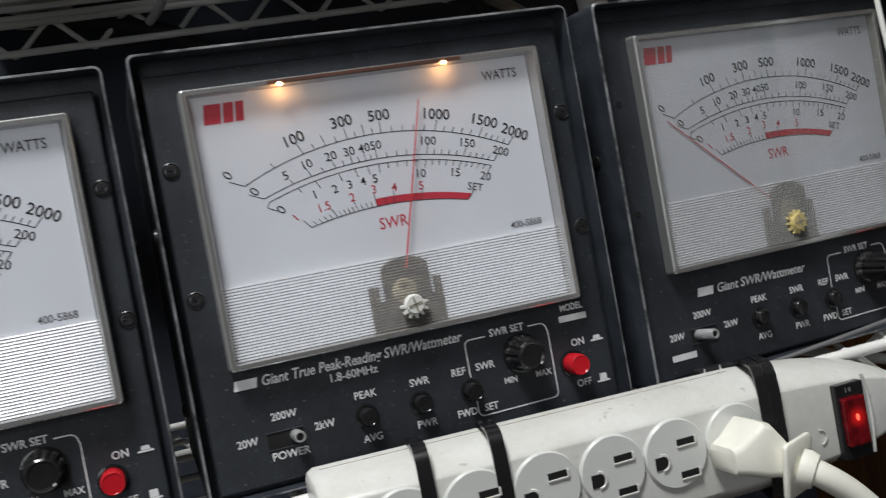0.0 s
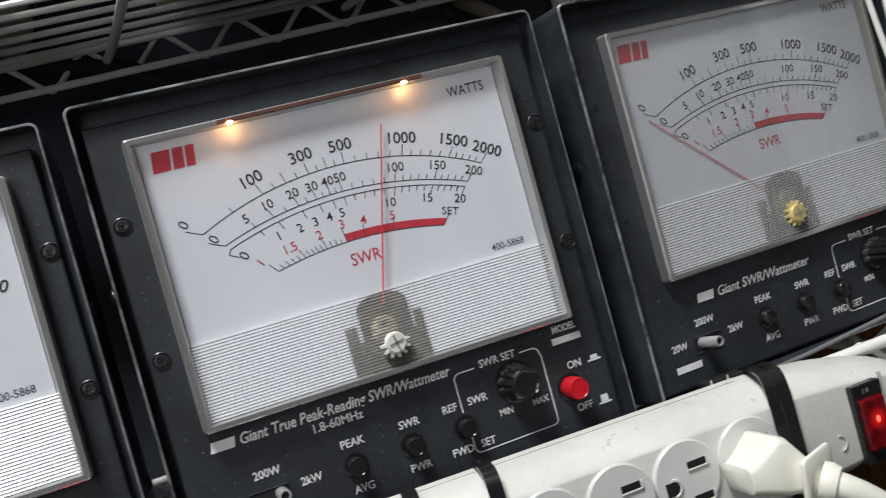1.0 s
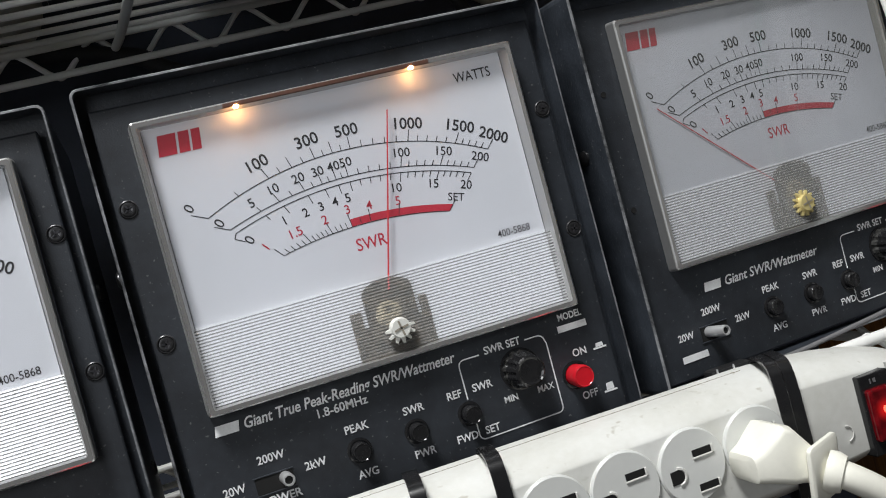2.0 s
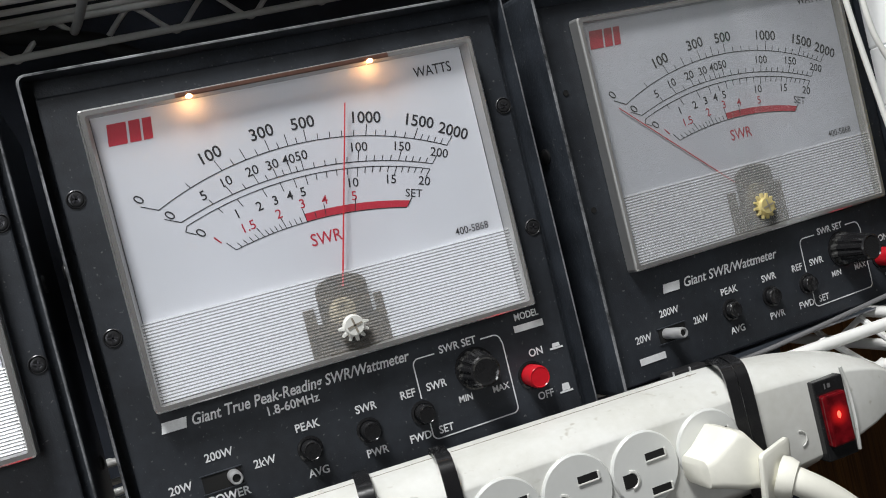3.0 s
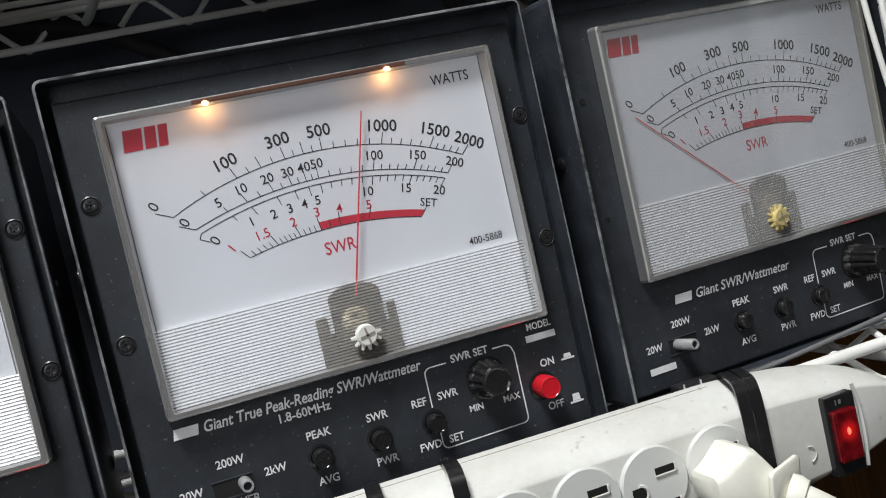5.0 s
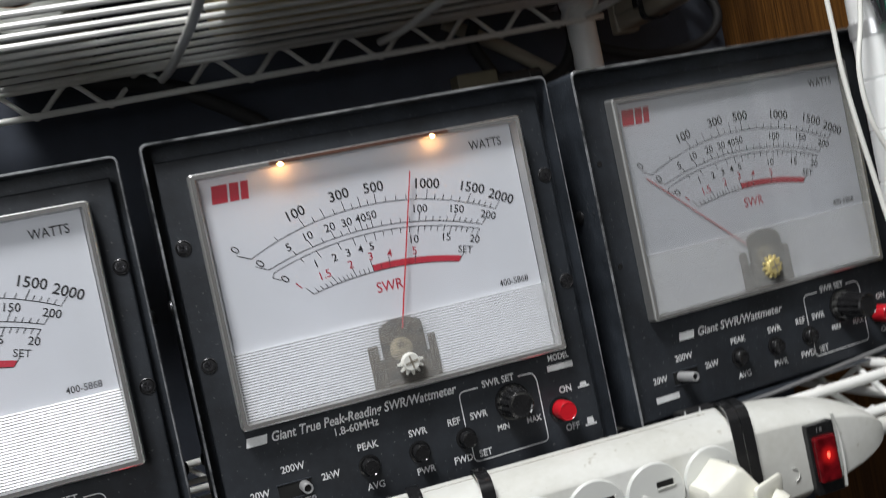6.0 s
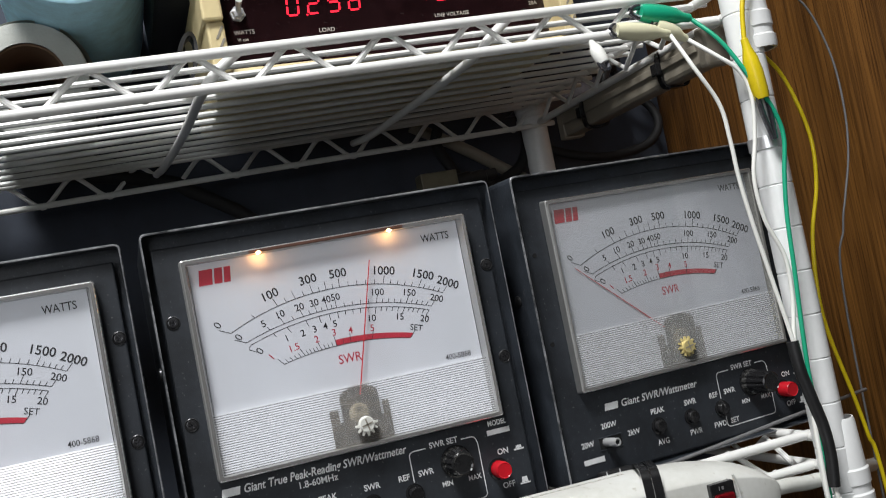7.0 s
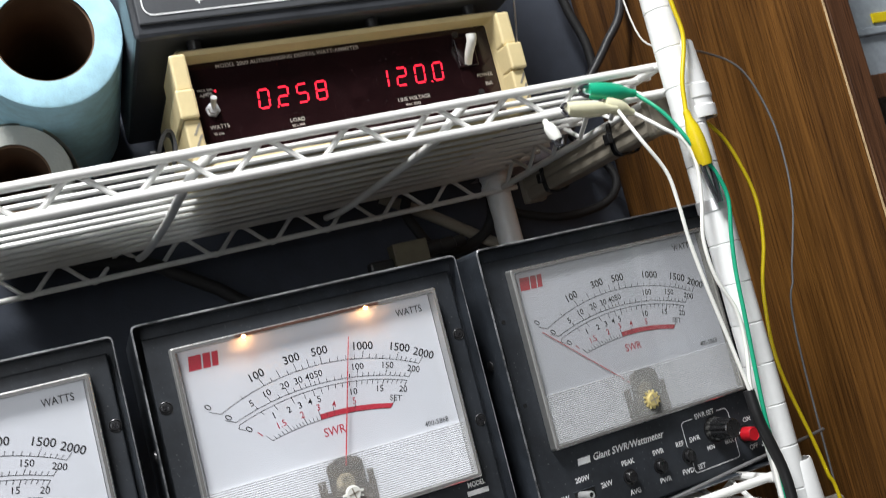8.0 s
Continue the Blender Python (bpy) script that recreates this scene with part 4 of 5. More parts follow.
# ---- power strip on the lower shelf's edge ----
def power_strip():
    ob = thing("power_strip", pose(0.0, 0.0, 0.0, 0, 0, 0), "white plastic power strip with six sockets and red switch", "power strip")
    # section (y, z) of the long housing, front to the camera
    def section(x, k):
        zc, yc = 0.9285 - (x - 0.19) * 0.012, 0.3705
        hz, hy = 0.0270 * k, 0.0135 * (0.35 + 0.65 * k)
        half = [(1.0, 0.0), (1.0, 0.97), (0.9, 1.0), (-0.20, 0.91), (-0.90, 0.70), (-1.0, 0.64)]
        ring = [(yc + hy * a, zc + hz * b) for a, b in half] + [(yc + hy * a, zc - hz * b) for a, b in reversed(half[1:])]
        return [(x, a, b) for a, b in ring]

    bm = bmesh.new()
    stations = [(0.0525, 0.86), (0.0535, 0.95), (0.056, 1.0), (0.10, 1.0), (0.18, 1.0), (0.24, 1.0), (0.25, 0.985), (0.262, 0.955), (0.276, 0.905), (0.288, 0.83), (0.298, 0.745), (0.307, 0.64), (0.314, 0.52), (0.319, 0.40), (0.3225, 0.28), (0.3245, 0.16)]
    loops = [ring_loop(bm, section(x, k)) for x, k in stations]
    for a, b in zip(loops, loops[1:]):
        bridge(bm, a, b)
    bm.faces.new(loops[0])
    bm.faces.new(list(reversed(loops[-1])))
    bmesh.ops.recalc_face_normals(bm, faces=bm.faces[:])
    sharp = [e for e in bm.edges if e.calc_face_angle(0) > 0.5]
    bmesh.ops.bevel(bm, geom=sharp, offset=0.0012, segments=2, profile=0.5, affect="EDGES", clamp_overlap=True)
    part("housing", bm, STRIP_WHITE, ob, smooth=True)
    # moulding seam along the upper edge, and moulded marks beside the switch
    bm = bmesh.new()
    tube(bm, [(0.058, 0.3785, 0.9285 + 0.132 * 0.012 + 0.0263), (0.15, 0.3785, 0.9285 + 0.04 * 0.012 + 0.0263), (0.240, 0.3785, 0.9285 - 0.05 * 0.012 + 0.0263)], 0.00016, 6, soft=False)
    part("seam", bm, BRASS_BROWN, ob, "dirty moulding seam")
    bm = bmesh.new()
    tube(bm, [(0.2665 + 0.0032 * math.cos(radians(a)), 0.3571, 0.9215 + 0.0032 * math.sin(radians(a))) for a in range(-80, 91, 17)], 0.0003, 6, soft=False)
    part("moulded_mark", bm, STRIP_WHITE, ob, smooth=True)
    yf = 0.357
    for k in range(6):
        x = 0.0825 + 0.0286 * k
        z = 0.9322 - (x - 0.19) * 0.010
        bm = bmesh.new()
        lathe(bm, [(0.0144, -0.0040), (0.0142, 0.0008), (0.0136, 0.0015), (0.0, 0.0015)], (x, yf, z), (0, -1, 0), 40)
        face = part("socket_face", bm, SOCKET_GREY, ob, "raised round socket face", smooth=True)
        for dx, dz in ((0.0046, 0.0042), (0.0044, -0.0090)):
            bm = bmesh.new()
            box(bm, (x + dx - 0.0040, yf - 0.00195, z + dz - 0.0013), (x + dx + 0.0040, yf - 0.0014, z + dz + 0.0013))
            part("slot", bm, NEAR_BLACK, face)
            bm = bmesh.new()
            box(bm, (x + dx - 0.0042, yf - 0.0022, z + dz - 0.0022), (x + dx + 0.0050, yf - 0.0014, z + dz - 0.0013), 0.0003)
            box(bm, (x + dx + 0.0040, yf - 0.0022, z + dz - 0.0022), (x + dx + 0.0050, yf - 0.0014, z + dz + 0.0014), 0.0003)
            part("slot_rim", bm, STRIP_WHITE, face)
        pts = [(x - 0.0104, z - 0.0026), (x - 0.0072, z - 0.0026)] + [(x - 0.0072 + 0.0026 * math.sin(radians(a)), z - 0.0026 * math.cos(radians(a))) for a in range(15, 180, 15)] + [(x - 0.0072, z + 0.0026), (x - 0.0104, z + 0.0026)]
        bm = bmesh.new()
        f = ring_loop(bm, [(px, yf - 0.0019, pz - 0.0022) for px, pz in pts])
        bm.faces.new(f)
        part("ground_hole", bm, NEAR_BLACK, face)
        bm = bmesh.new()
        tube(bm, [(x - 0.0072 + 0.0032 * math.sin(radians(a)), yf - 0.0016, z - 0.0022 - 0.0032 * math.cos(radians(a))) for a in range(0, 181, 20)], 0.0007, 6, soft=False)
        part("hole_rim", bm, STRIP_WHITE, face, smooth=True)
    # rocker switch in its dark recess
    bm = bmesh.new()
    box(bm, (0.2758, 0.3545, 0.9090), (0.2903, 0.362, 0.9418), 0.0006)
    frame_ob = part("switch_frame", bm, KNOB_BLACK, ob, "black rocker-switch frame")
    bm = bmesh.new()
    quad(bm, [(0.2806, 0.3543, 0.9380), (0.2812, 0.3543, 0.9380), (0.2812, 0.3543, 0.9402), (0.2806, 0.3543, 0.9402)])
    quad(bm, [(0.2822, 0.3543, 0.9382), (0.2836, 0.3543, 0.9382), (0.2836, 0.3543, 0.9400), (0.2822, 0.3543, 0.9400)])
    part("switch_mark", bm, GREY_VINYL, frame_ob)
    bm = bmesh.new()
    box(bm, (0.2772, 0.3515, 0.9150), (0.2882, 0.357, 0.9362), 0.0010)
    part("rocker", bm, ROCKER, ob, "lit red translucent rocker")
    bm = bmesh.new()
    bmesh.ops.create_icosphere(bm, subdivisions=2, radius=0.0011, matrix=Matrix.Translation((0.2826, 0.3514, 0.9275)) @ Matrix.Diagonal((0.8, 0.3, 1.4, 1)))
    part("neon", bm, NEON, ob, "glowing red neon", smooth=True)
    bm = bmesh.new()
    tube(bm, [(0.2918, 0.3565, 0.944), (0.2940, 0.3572, 0.934), (0.2944, 0.3574, 0.922), (0.2930, 0.3572, 0.909)], 0.0008, 8)
    part("recess_ridge", bm, STRIP_WHITE, ob, smooth=True)
    # mains cord of the strip
    bm = bmesh.new()
    tube(bm, [(0.320, 0.3705, 0.9265), (0.337, 0.373, 0.925), (0.354, 0.378, 0.922), (0.40, 0.40, 0.915), (0.46, 0.45, 0.90)], 0.0042, 12)
    part("cord", bm, STRIP_WHITE, ob, "white mains cord", smooth=True)


power_strip()
for tie_x, tie_w, tie_turn in ((0.0950, 0.0056, -9), (0.1250, 0.0056, -9), (0.2462, 0.0046, -18), (0.2518, 0.0046, -18)):
    tie("cable_tie", tie_x, 0.3705, 0.9295 - (tie_x - 0.19) * 0.012, 0.0146, 0.0282, tie_w, "black nylon tie holding a power strip to the shelf", tie_turn)


def mains_plug():
    ob = thing("mains_plug", pose(0.0, 0.0, 0.0), "cream moulded mains plug in a power strip socket", "plug")
    # a flattened right-angle body that tapers towards its nose
    bm = bmesh.new()
    loops = []
    for x, hz, zc, y0, y1 in ((0.2115, 0.0034, 0.9275, 0.341, 0.355), (0.2122, 0.0052, 0.9276, 0.338, 0.3555), (0.2160, 0.0067, 0.9282, 0.336, 0.3555), (0.2205, 0.0092, 0.9294, 0.334, 0.3555), (0.2242, 0.0113, 0.9302, 0.333, 0.3555), (0.2274, 0.0110, 0.9295, 0.333, 0.3555), (0.2305, 0.009, 0.9267, 0.332, 0.354), (0.2339, 0.0073, 0.9237, 0.332, 0.35)):
        pts = rounded(y1 - y0, hz * 2, min(0.0030, hz * 0.5), 4, (y0 + y1) / 2, zc)
        loops.append(ring_loop(bm, [(x, yy, zz) for yy, zz in pts]))
    for a, b in zip(loops, loops[1:]):
        bridge(bm, a, b)
    bm.faces.new(loops[0])
    bm.faces.new(list(reversed(loops[-1])))
    bmesh.ops.recalc_face_normals(bm, faces=bm.faces[:])
    part("body", bm, PLUG_CREAM, ob, smooth=True)
    bm = bmesh.new()
    loops = []
    turn = Matrix.Translation((0.2362, 0.3335, 0.9213)) @ pose(0, 0, 0, 0, 8, -64)
    for x, k in ((-0.0012, 0.94), (-0.0006, 1.0), (0.0008, 1.0), (0.0014, 0.94)):
        pts = rounded(0.021 * k, 0.0225 * k, 0.002, 4, 0.0, 0.0)
        loops.append(ring_loop(bm, [turn @ Vector((x, yy, zz)) for yy, zz in pts]))
    for a, b in zip(loops, loops[1:]):
        bridge(bm, a, b)
    bm.faces.new(loops[0])
    bm.faces.new(list(reversed(loops[-1])))
    bmesh.ops.recalc_face_normals(bm, faces=bm.faces[:])
    part("finger_flange", bm, PLUG_CREAM, ob, "thin finger flange", smooth=True)
    bm = bmesh.new()
    lathe(bm, [(0.0076, 0.0), (0.0078, 0.003), (0.0068, 0.006), (0.0056, 0.0062)], (0.2366, 0.3325, 0.9210), (0.62, -0.68, -0.38), 24)
    part("collar", bm, PLUG_CREAM, ob, smooth=True)
    bm = bmesh.new()
    tube(bm, [(0.2366, 0.3325, 0.9210), (0.2422, 0.3270, 0.9172), (0.2540, 0.324, 0.9062), (0.268, 0.323, 0.888), (0.285, 0.322, 0.86), (0.29, 0.33, 0.80), (0.29, 0.34, 0.60), (0.29, 0.35, 0.02)], 0.0052, 14)
    part("cord", bm, PLUG_CREAM, ob, "cream mains cord", smooth=True)


mains_plug()


def loose_cable(name, pts, r, mat, label, category="cable", group="", seg=10):
    bm = bmesh.new()
    tube(bm, pts, r, seg)
    ob = part(name, bm, mat, None, label, smooth=True)
    return tagged(ob, "", category, group)


def clip(name, base, tip, mat, label, jaw=0.016, boot=0.030, r=0.0048):
    """An alligator clip: a tapered vinyl boot with two toothed metal jaws."""
    ob = thing(name, pose(0, 0, 0), label, "alligator clip", "test clips")
    a, b = Vector(base), Vector(tip)
    d = (b - a).normalized()
    L = (b - a).length
    bm = bmesh.new()
    lathe(bm, [(0.0, -0.001), (r * 0.42, 0.0), (r * 0.5, L * 0.15), (r * 0.85, L * 0.32), (r, L * 0.55), (r * 0.95, L * 0.85), (r * 0.8, L), (0.0, L)], a, d, 18)
    bm.transform(Matrix.Translation(a) @ Matrix.Scale(1, 4) @ Matrix.Translation(-a))
    part("boot", bm, mat, ob, smooth=True)
    if jaw:
        side = d.cross(Vector((0, 1, 0))).normalized()
        for s in (-1, 1):
            bm = bmesh.new()
            tube(bm, [b + side * s * r * 0.55 - d * 0.002, b + side * s * r * 0.50 + d * jaw * 0.4, b + side * s * 0.0006 + d * jaw], 0.0016, 8, steps=4)
            part("jaw", bm, STEEL, ob, "steel jaw", smooth=True)
    return ob


clip("alligator_clip", (0.3385, 0.376, 1.1965), (0.3080, 0.378, 1.2035), GREEN, "green vinyl alligator clip on the shelf edge", 0.006, r=0.0058)
clip("alligator_clip", (0.3215, 0.374, 1.1885), (0.2880, 0.374, 1.1935), CREAM_VINYL, "cream vinyl alligator clip on the shelf edge", 0.003, r=0.0052)
clip("alligator_clip", (0.3340, 0.377, 1.1850), (0.3160, 0.377, 1.1940), CREAM_VINYL, "cream vinyl alligator clip on the shelf edge", 0.003, r=0.0052)
clip("alligator_clip", (0.2735, 0.378, 1.1900), (0.2765, 0.374, 1.1760), WHITE_VINYL, "small white vinyl tip hanging from the shelf edge", 0.004, r=0.0040)
clip("alligator_clip", (0.3575, 0.357, 1.1760), (0.3610, 0.357, 1.1410), YELLOW, "yellow vinyl alligator clip hanging on the post", 0.024, r=0.0050)

loose_cable("test_lead", [(0.3385, 0.376, 1.1965), (0.347, 0.364, 1.178), (0.3570, 0.357, 1.152), (0.3655, 0.356, 1.1350), (0.3690, 0.356, 1.1180), (0.3640, 0.356, 1.0963), (0.3599, 0.356, 1.0735), (0.3572, 0.356, 1.0439), (0.3539, 0.356, 1.0112), (0.3519, 0.356, 0.9852), (0.3517, 0.356, 0.9588), (0.3495, 0.357, 0.9199), (0.3494, 0.357, 0.9003), (0.352, 0.357, 0.70)], 0.0013, GREEN, "thin green test lead running down the post", "test lead", "test leads")
loose_cable("test_lead", [(0.3215, 0.374, 1.1885), (0.3244, 0.362, 1.1650), (0.3345, 0.360, 1.1420), (0.3366, 0.360, 1.1210), (0.3370, 0.360, 1.0990), (0.3398, 0.360, 1.0715), (0.3449, 0.360, 1.0360), (0.3480, 0.358, 1.0035), (0.350, 0.357, 0.98)], 0.00125, WHITE_VINYL, "thin white test lead hanging from the shelf", "test lead", "test leads")
loose_cable("test_lead", [(0.3340, 0.377, 1.1850), (0.3430, 0.366, 1.1710), (0.3530, 0.361, 1.1590), (0.3565, 0.360, 1.1428), (0.3528, 0.360, 1.1196), (0.3467, 0.360, 1.0971), (0.3480, 0.360, 1.0732), (0.3550, 0.359, 1.0515), (0.3543, 0.359, 1.0282), (0.3489, 0.358, 1.0035), (0.350, 0.357, 0.98)], 0.00125, WHITE_VINYL, "thin white test lead hanging from the shelf", "test lead", "test leads")
loose_cable("test_lead", [(0.364, 0.357, 1.50), (0.366, 0.357, 1.30), (0.369, 0.357, 1.246), (0.3705, 0.357, 1.222), (0.361, 0.357, 1.195), (0.3575, 0.357, 1.176)], 0.0014, YELLOW, "thin yellow test lead running down the post", "test lead", "test leads")
loose_cable("test_lead", [(0.385, 0.395, 1.185), (0.4095, 0.400, 1.1655), (0.4195, 0.400, 1.1400), (0.4235, 0.400, 1.1150), (0.4195, 0.400, 1.0880), (0.4085, 0.400, 1.0560), (0.4041, 0.400, 1.0099), (0.4141, 0.400, 0.9562), (0.4181, 0.400, 0.9331), (0.4230, 0.400, 0.8988), (0.43, 0.40, 0.70)], 0.0013, YELLOW, "thin yellow lead hanging beside the oak panel", "test lead", "test leads")
loose_cable("thin_wire", [(0.385, 0.40, 1.228), (0.4462, 0.440, 1.2326), (0.4740, 0.440, 1.2156), (0.4876, 0.440, 1.1781), (0.4890, 0.440, 1.1390), (0.4840, 0.440, 1.1080), (0.4740, 0.440, 1.0800), (0.467, 0.44, 1.06), (0.455, 0.44, 1.0), (0.45, 0.44, 0.70)], 0.0008, GREY_VINYL, "thin grey wire against the oak panel", "wire")
loose_cable("taped_cable", [(0.3472, 0.358, 1.0045), (0.3475, 0.357, 0.9885), (0.3500, 0.356, 0.9730), (0.3530, 0.355, 0.9560), (0.3530, 0.354, 0.9400), (0.3510, 0.354, 0.9230)], 0.0034, RUBBER, "black taped bundle of test leads", "cable", seg=12)
loose_cable("thin_wire", [(0.3500, 0.3575, 0.962), (0.3480, 0.356, 0.940), (0.3465, 0.355, 0.918), (0.347, 0.355, 0.89), (0.348, 0.355, 0.70)], 0.0014, WHITE_VINYL, "thin white wire beside a taped bundle", "wire")
loose_cable("thin_wire", [(0.3512, 0.354, 0.930), (0.3518, 0.3535, 0.915), (0.3540, 0.354, 0.895), (0.356, 0.354, 0.70)], 0.0014, WHITE_VINYL, "thin white wire leaving a taped bundle", "wire")
loose_cable("grey_cable", [(0.245, 0.391, 0.9490), (0.28, 0.3915, 0.9502), (0.32, 0.392, 0.9535), (0.36, 0.393, 0.9570), (0.40, 0.40, 0.958), (0.44, 0.42, 0.956)], 0.0011, GREY_VINYL, "thin grey cable under a meter", "cable")

# cables behind the meters
loose_cable("black_cable", [(-0.20, 0.66, 1.225), (-0.05, 0.655, 1.212), (0.045, 0.65, 1.193), (0.068, 0.65, 1.181), (0.091, 0.65, 1.1665), (0.106, 0.65, 1.155), (0.14, 0.645, 1.12), (0.17, 0.64, 1.05)], 0.0055, CABLE_BLACK, "thick black cable behind the meters", "cable", "black cables")
loose_cable("black_cable", [(0.280, 0.66, 1.235), (0.2753, 0.66, 1.208), (0.2700, 0.66, 1.1930), (0.2771, 0.66, 1.1746), (0.2884, 0.66, 1.157), (0.312, 0.66, 1.152), (0.340, 0.66, 1.163), (0.352, 0.662, 1.186), (0.350, 0.664, 1.215), (0.345, 0.664, 1.24)], 0.0046, CABLE_BLACK, "black cable looping behind the meters", "cable", "black cables")
loose_cable("black_cable", [(0.360, 0.67, 1.185), (0.3816, 0.668, 1.172), (0.4192, 0.66, 1.1604), (0.4627, 0.66, 1.1644), (0.484, 0.665, 1.182), (0.482, 0.675, 1.205), (0.455, 0.685, 1.222), (0.41, 0.688, 1.228)], 0.0040, CABLE_BLACK, "black cable looping behind the post", "cable", "black cables")
loose_cable("tan_cable", [(0.255, 0.672, 1.212), (0.295, 0.670, 1.188), (0.335, 0.668, 1.160), (0.375, 0.668, 1.132), (0.39, 0.668, 1.10)], 0.0052, OLD_WHITE, "dull tan cable behind the meters", "cable")


def junction_box():
    ob = thing("junction_box", pose(0.233, 0.606, 1.125), "small brown metal box with black connectors behind the meters", "box")
    bm = bmesh.new()
    box(bm, (0.002, 0.004, -0.03), (0.032, 0.020, 0.0375), 0.001)
    part("body", bm, BRASS_BROWN, ob)
    bm = bmesh.new()
    box(bm, (-0.0190, 0.006, -0.03), (0.0015, 0.018, 0.027), 0.002)
    part("side_block", bm, RUBBER, ob, "dull black side block")
    for x in (0.040, 0.052):
        bm = bmesh.new()
        lathe(bm, [(0, 0), (0.006, 0.0), (0.006, 0.012), (0.0045, 0.013), (0.0045, 0.022), (0, 0.022)], (x - 0.008, 0.010, 0.028), (1, 0, 0.1), 16)
        part("connector", bm, RUBBER, ob, smooth=True)
    # bracket down to the shelf
    bm = bmesh.new()
    box(bm, (0.006, 0.008, -0.18), (0.026, 0.014, -0.029), 0.001)
    part("bracket", bm, BRASS_BROWN, ob)


junction_box()


def small_connector():
    ob = thing("wire_connector", pose(0.2395, 0.3880, 0.9535, 0, 0, 0), "small black wire connector with two metal prongs", "connector")
    bm = bmesh.new()
    box(bm, (-0.009, -0.004, -0.0030), (0.011, 0.004, 0.0022), 0.0014)
    part("body", bm, RUBBER, ob)
    for x in (-0.007, 0.001):
        bm = bmesh.new()
        box(bm, (x, -0.0050, -0.0010), (x + 0.0006, -0.0040, 0.0030), 0.0002)
        part("prong", bm, CHROME, ob, "bright metal prong")


small_connector()


# ---- things on the upper shelf ----
TOP = 1.2098


def paper_roll(name, x, y, z, r_out, r_in, length, paper, label, loose=0.0):
    ob = thing(name, pose(x, y, z), label, "paper roll")
    n = 56
    bm = bmesh.new()
    prof = [(r_in + 0.0012, 0.0), (r_out - 0.0020, 0.0), (r_out - 0.0005, 0.0008), (r_out, 0.0025), (r_out, length), (r_in + 0.0012, length)]
    lathe(bm, prof, (0, 0, 0), (0, 1, 0), n)
    for v in bm.verts:
        rr = math.hypot(v.co.x, v.co.z)
        if v.co.y < 0.01 and rr > r_in + 0.002:
            v.co.y += 0.0012 * noise.noise(Vector((v.co.x * 60, z * 9, v.co.z * 60)))
        k = 1 + 0.012 * noise.noise(Vector((v.co.x * 25, 3.1, v.co.z * 25)))
        v.co.x, v.co.z = v.co.x * k, v.co.z * k
    bmesh.ops.recalc_face_normals(bm, faces=bm.faces[:])
    part("paper", bm, paper, ob, smooth=True)
    bm = bmesh.new()
    lathe(bm, [(r_in + 0.0014, 0.0022), (r_in, 0.0026), (r_in, length * 0.99), (r_in + 0.0014, length * 0.99)], (0, 0, 0), (0, 1, 0), n)
    part("core", bm, CARD, ob, "brown cardboard core", smooth=True)
    if loose:
        bm = bmesh.new()
        pts0, pts1 = [], []
        for k in range(16):
            a = radians(20 + k * 9)
            rr = r_out + 0.001 + loose * (1 - k / 15) ** 2
            pts0.append(bm.verts.new((rr * math.cos(a - 0.5), 0.002, rr * math.sin(a - 0.5))))
            pts1.append(bm.verts.new((rr * math.cos(a - 0.5), length - 0.002, rr * math.sin(a - 0.5))))
        bridge(bm, pts0, pts1, 0, False)
        bmesh.ops.solidify(bm, geom=bm.faces[:], thickness=0.0005)
        part("loose_sheet", bm, paper, ob, "loose end of paper", smooth=True)


paper_roll("paper_roll", -0.0265, 0.528, TOP + 0.0362, 0.0360, 0.0212, 0.16, WHITE_PAPER, "white paper roll lying on the wire shelf", 0.003)
paper_roll("paper_roll", 0.0088, 0.484, 1.3212, 0.0470, 0.0285, 0.205, BLUE_PAPER, "blue paper towel roll resting on a white roll")


def paper_shade_block():
    # Mostly unseen heap, added to keep lamp light off the deck and wall.
    ob = thing("shading_paper", pose(-0.212, 0.530, TOP), "crumpled off-white paper heap, mostly unseen, added to shade the shelf", "paper")
    bm = bmesh.new()
    bmesh.ops.create_cube(bm, size=1.0)
    bmesh.ops.subdivide_edges(bm, edges=bm.edges[:], cuts=9, use_grid_fill=True)
    for v in bm.verts:
        x, y, z = v.co
        k = 0.5 + z
        q = Vector((x * 7, y * 5, z * 4))
        v.co = Vector((x * (0.272 - 0.030 * k) + 0.006 * noise.noise(q), y * (0.185 - 0.05 * k) + 0.008 * noise.noise(q + Vector((3, 1, 8))), max(0.0, k * (0.105 + 0.020 * noise.noise(q * 1.4 + Vector((9, 4, 2)))))))
    part("paper_block", bm, WHITE_PAPER, ob)


paper_shade_block()


def red_digit(bm, ch, x, z, w, h, y):
    """A seven-segment digit of thin lit bars, slightly slanted."""
    segs = {"0": "abcdef", "1": "bc", "2": "abged", "5": "afgcd", "8": "abcdefg"}[ch]
    t = 0.0013
    ends = {"a": ((0, h), (w, h)), "b": ((w, h), (w, h / 2)), "c": ((w, h / 2), (w, 0)), "d": ((0, 0), (w, 0)), "e": ((0, h / 2), (0, 0)), "f": ((0, h), (0, h / 2)), "g": ((0, h / 2), (w, h / 2))}
    for s in segs:
        (x0, z0), (x1, z1) = ends[s]
        d = Vector((x1 - x0, z1 - z0)).normalized() * 0.0006
        stroke(bm, [(x + x0 + d.x + z0 * 0.08, z + z0 + d.y), (x + x1 - d.x + z1 * 0.08, z + z1 - d.y)], t, y)


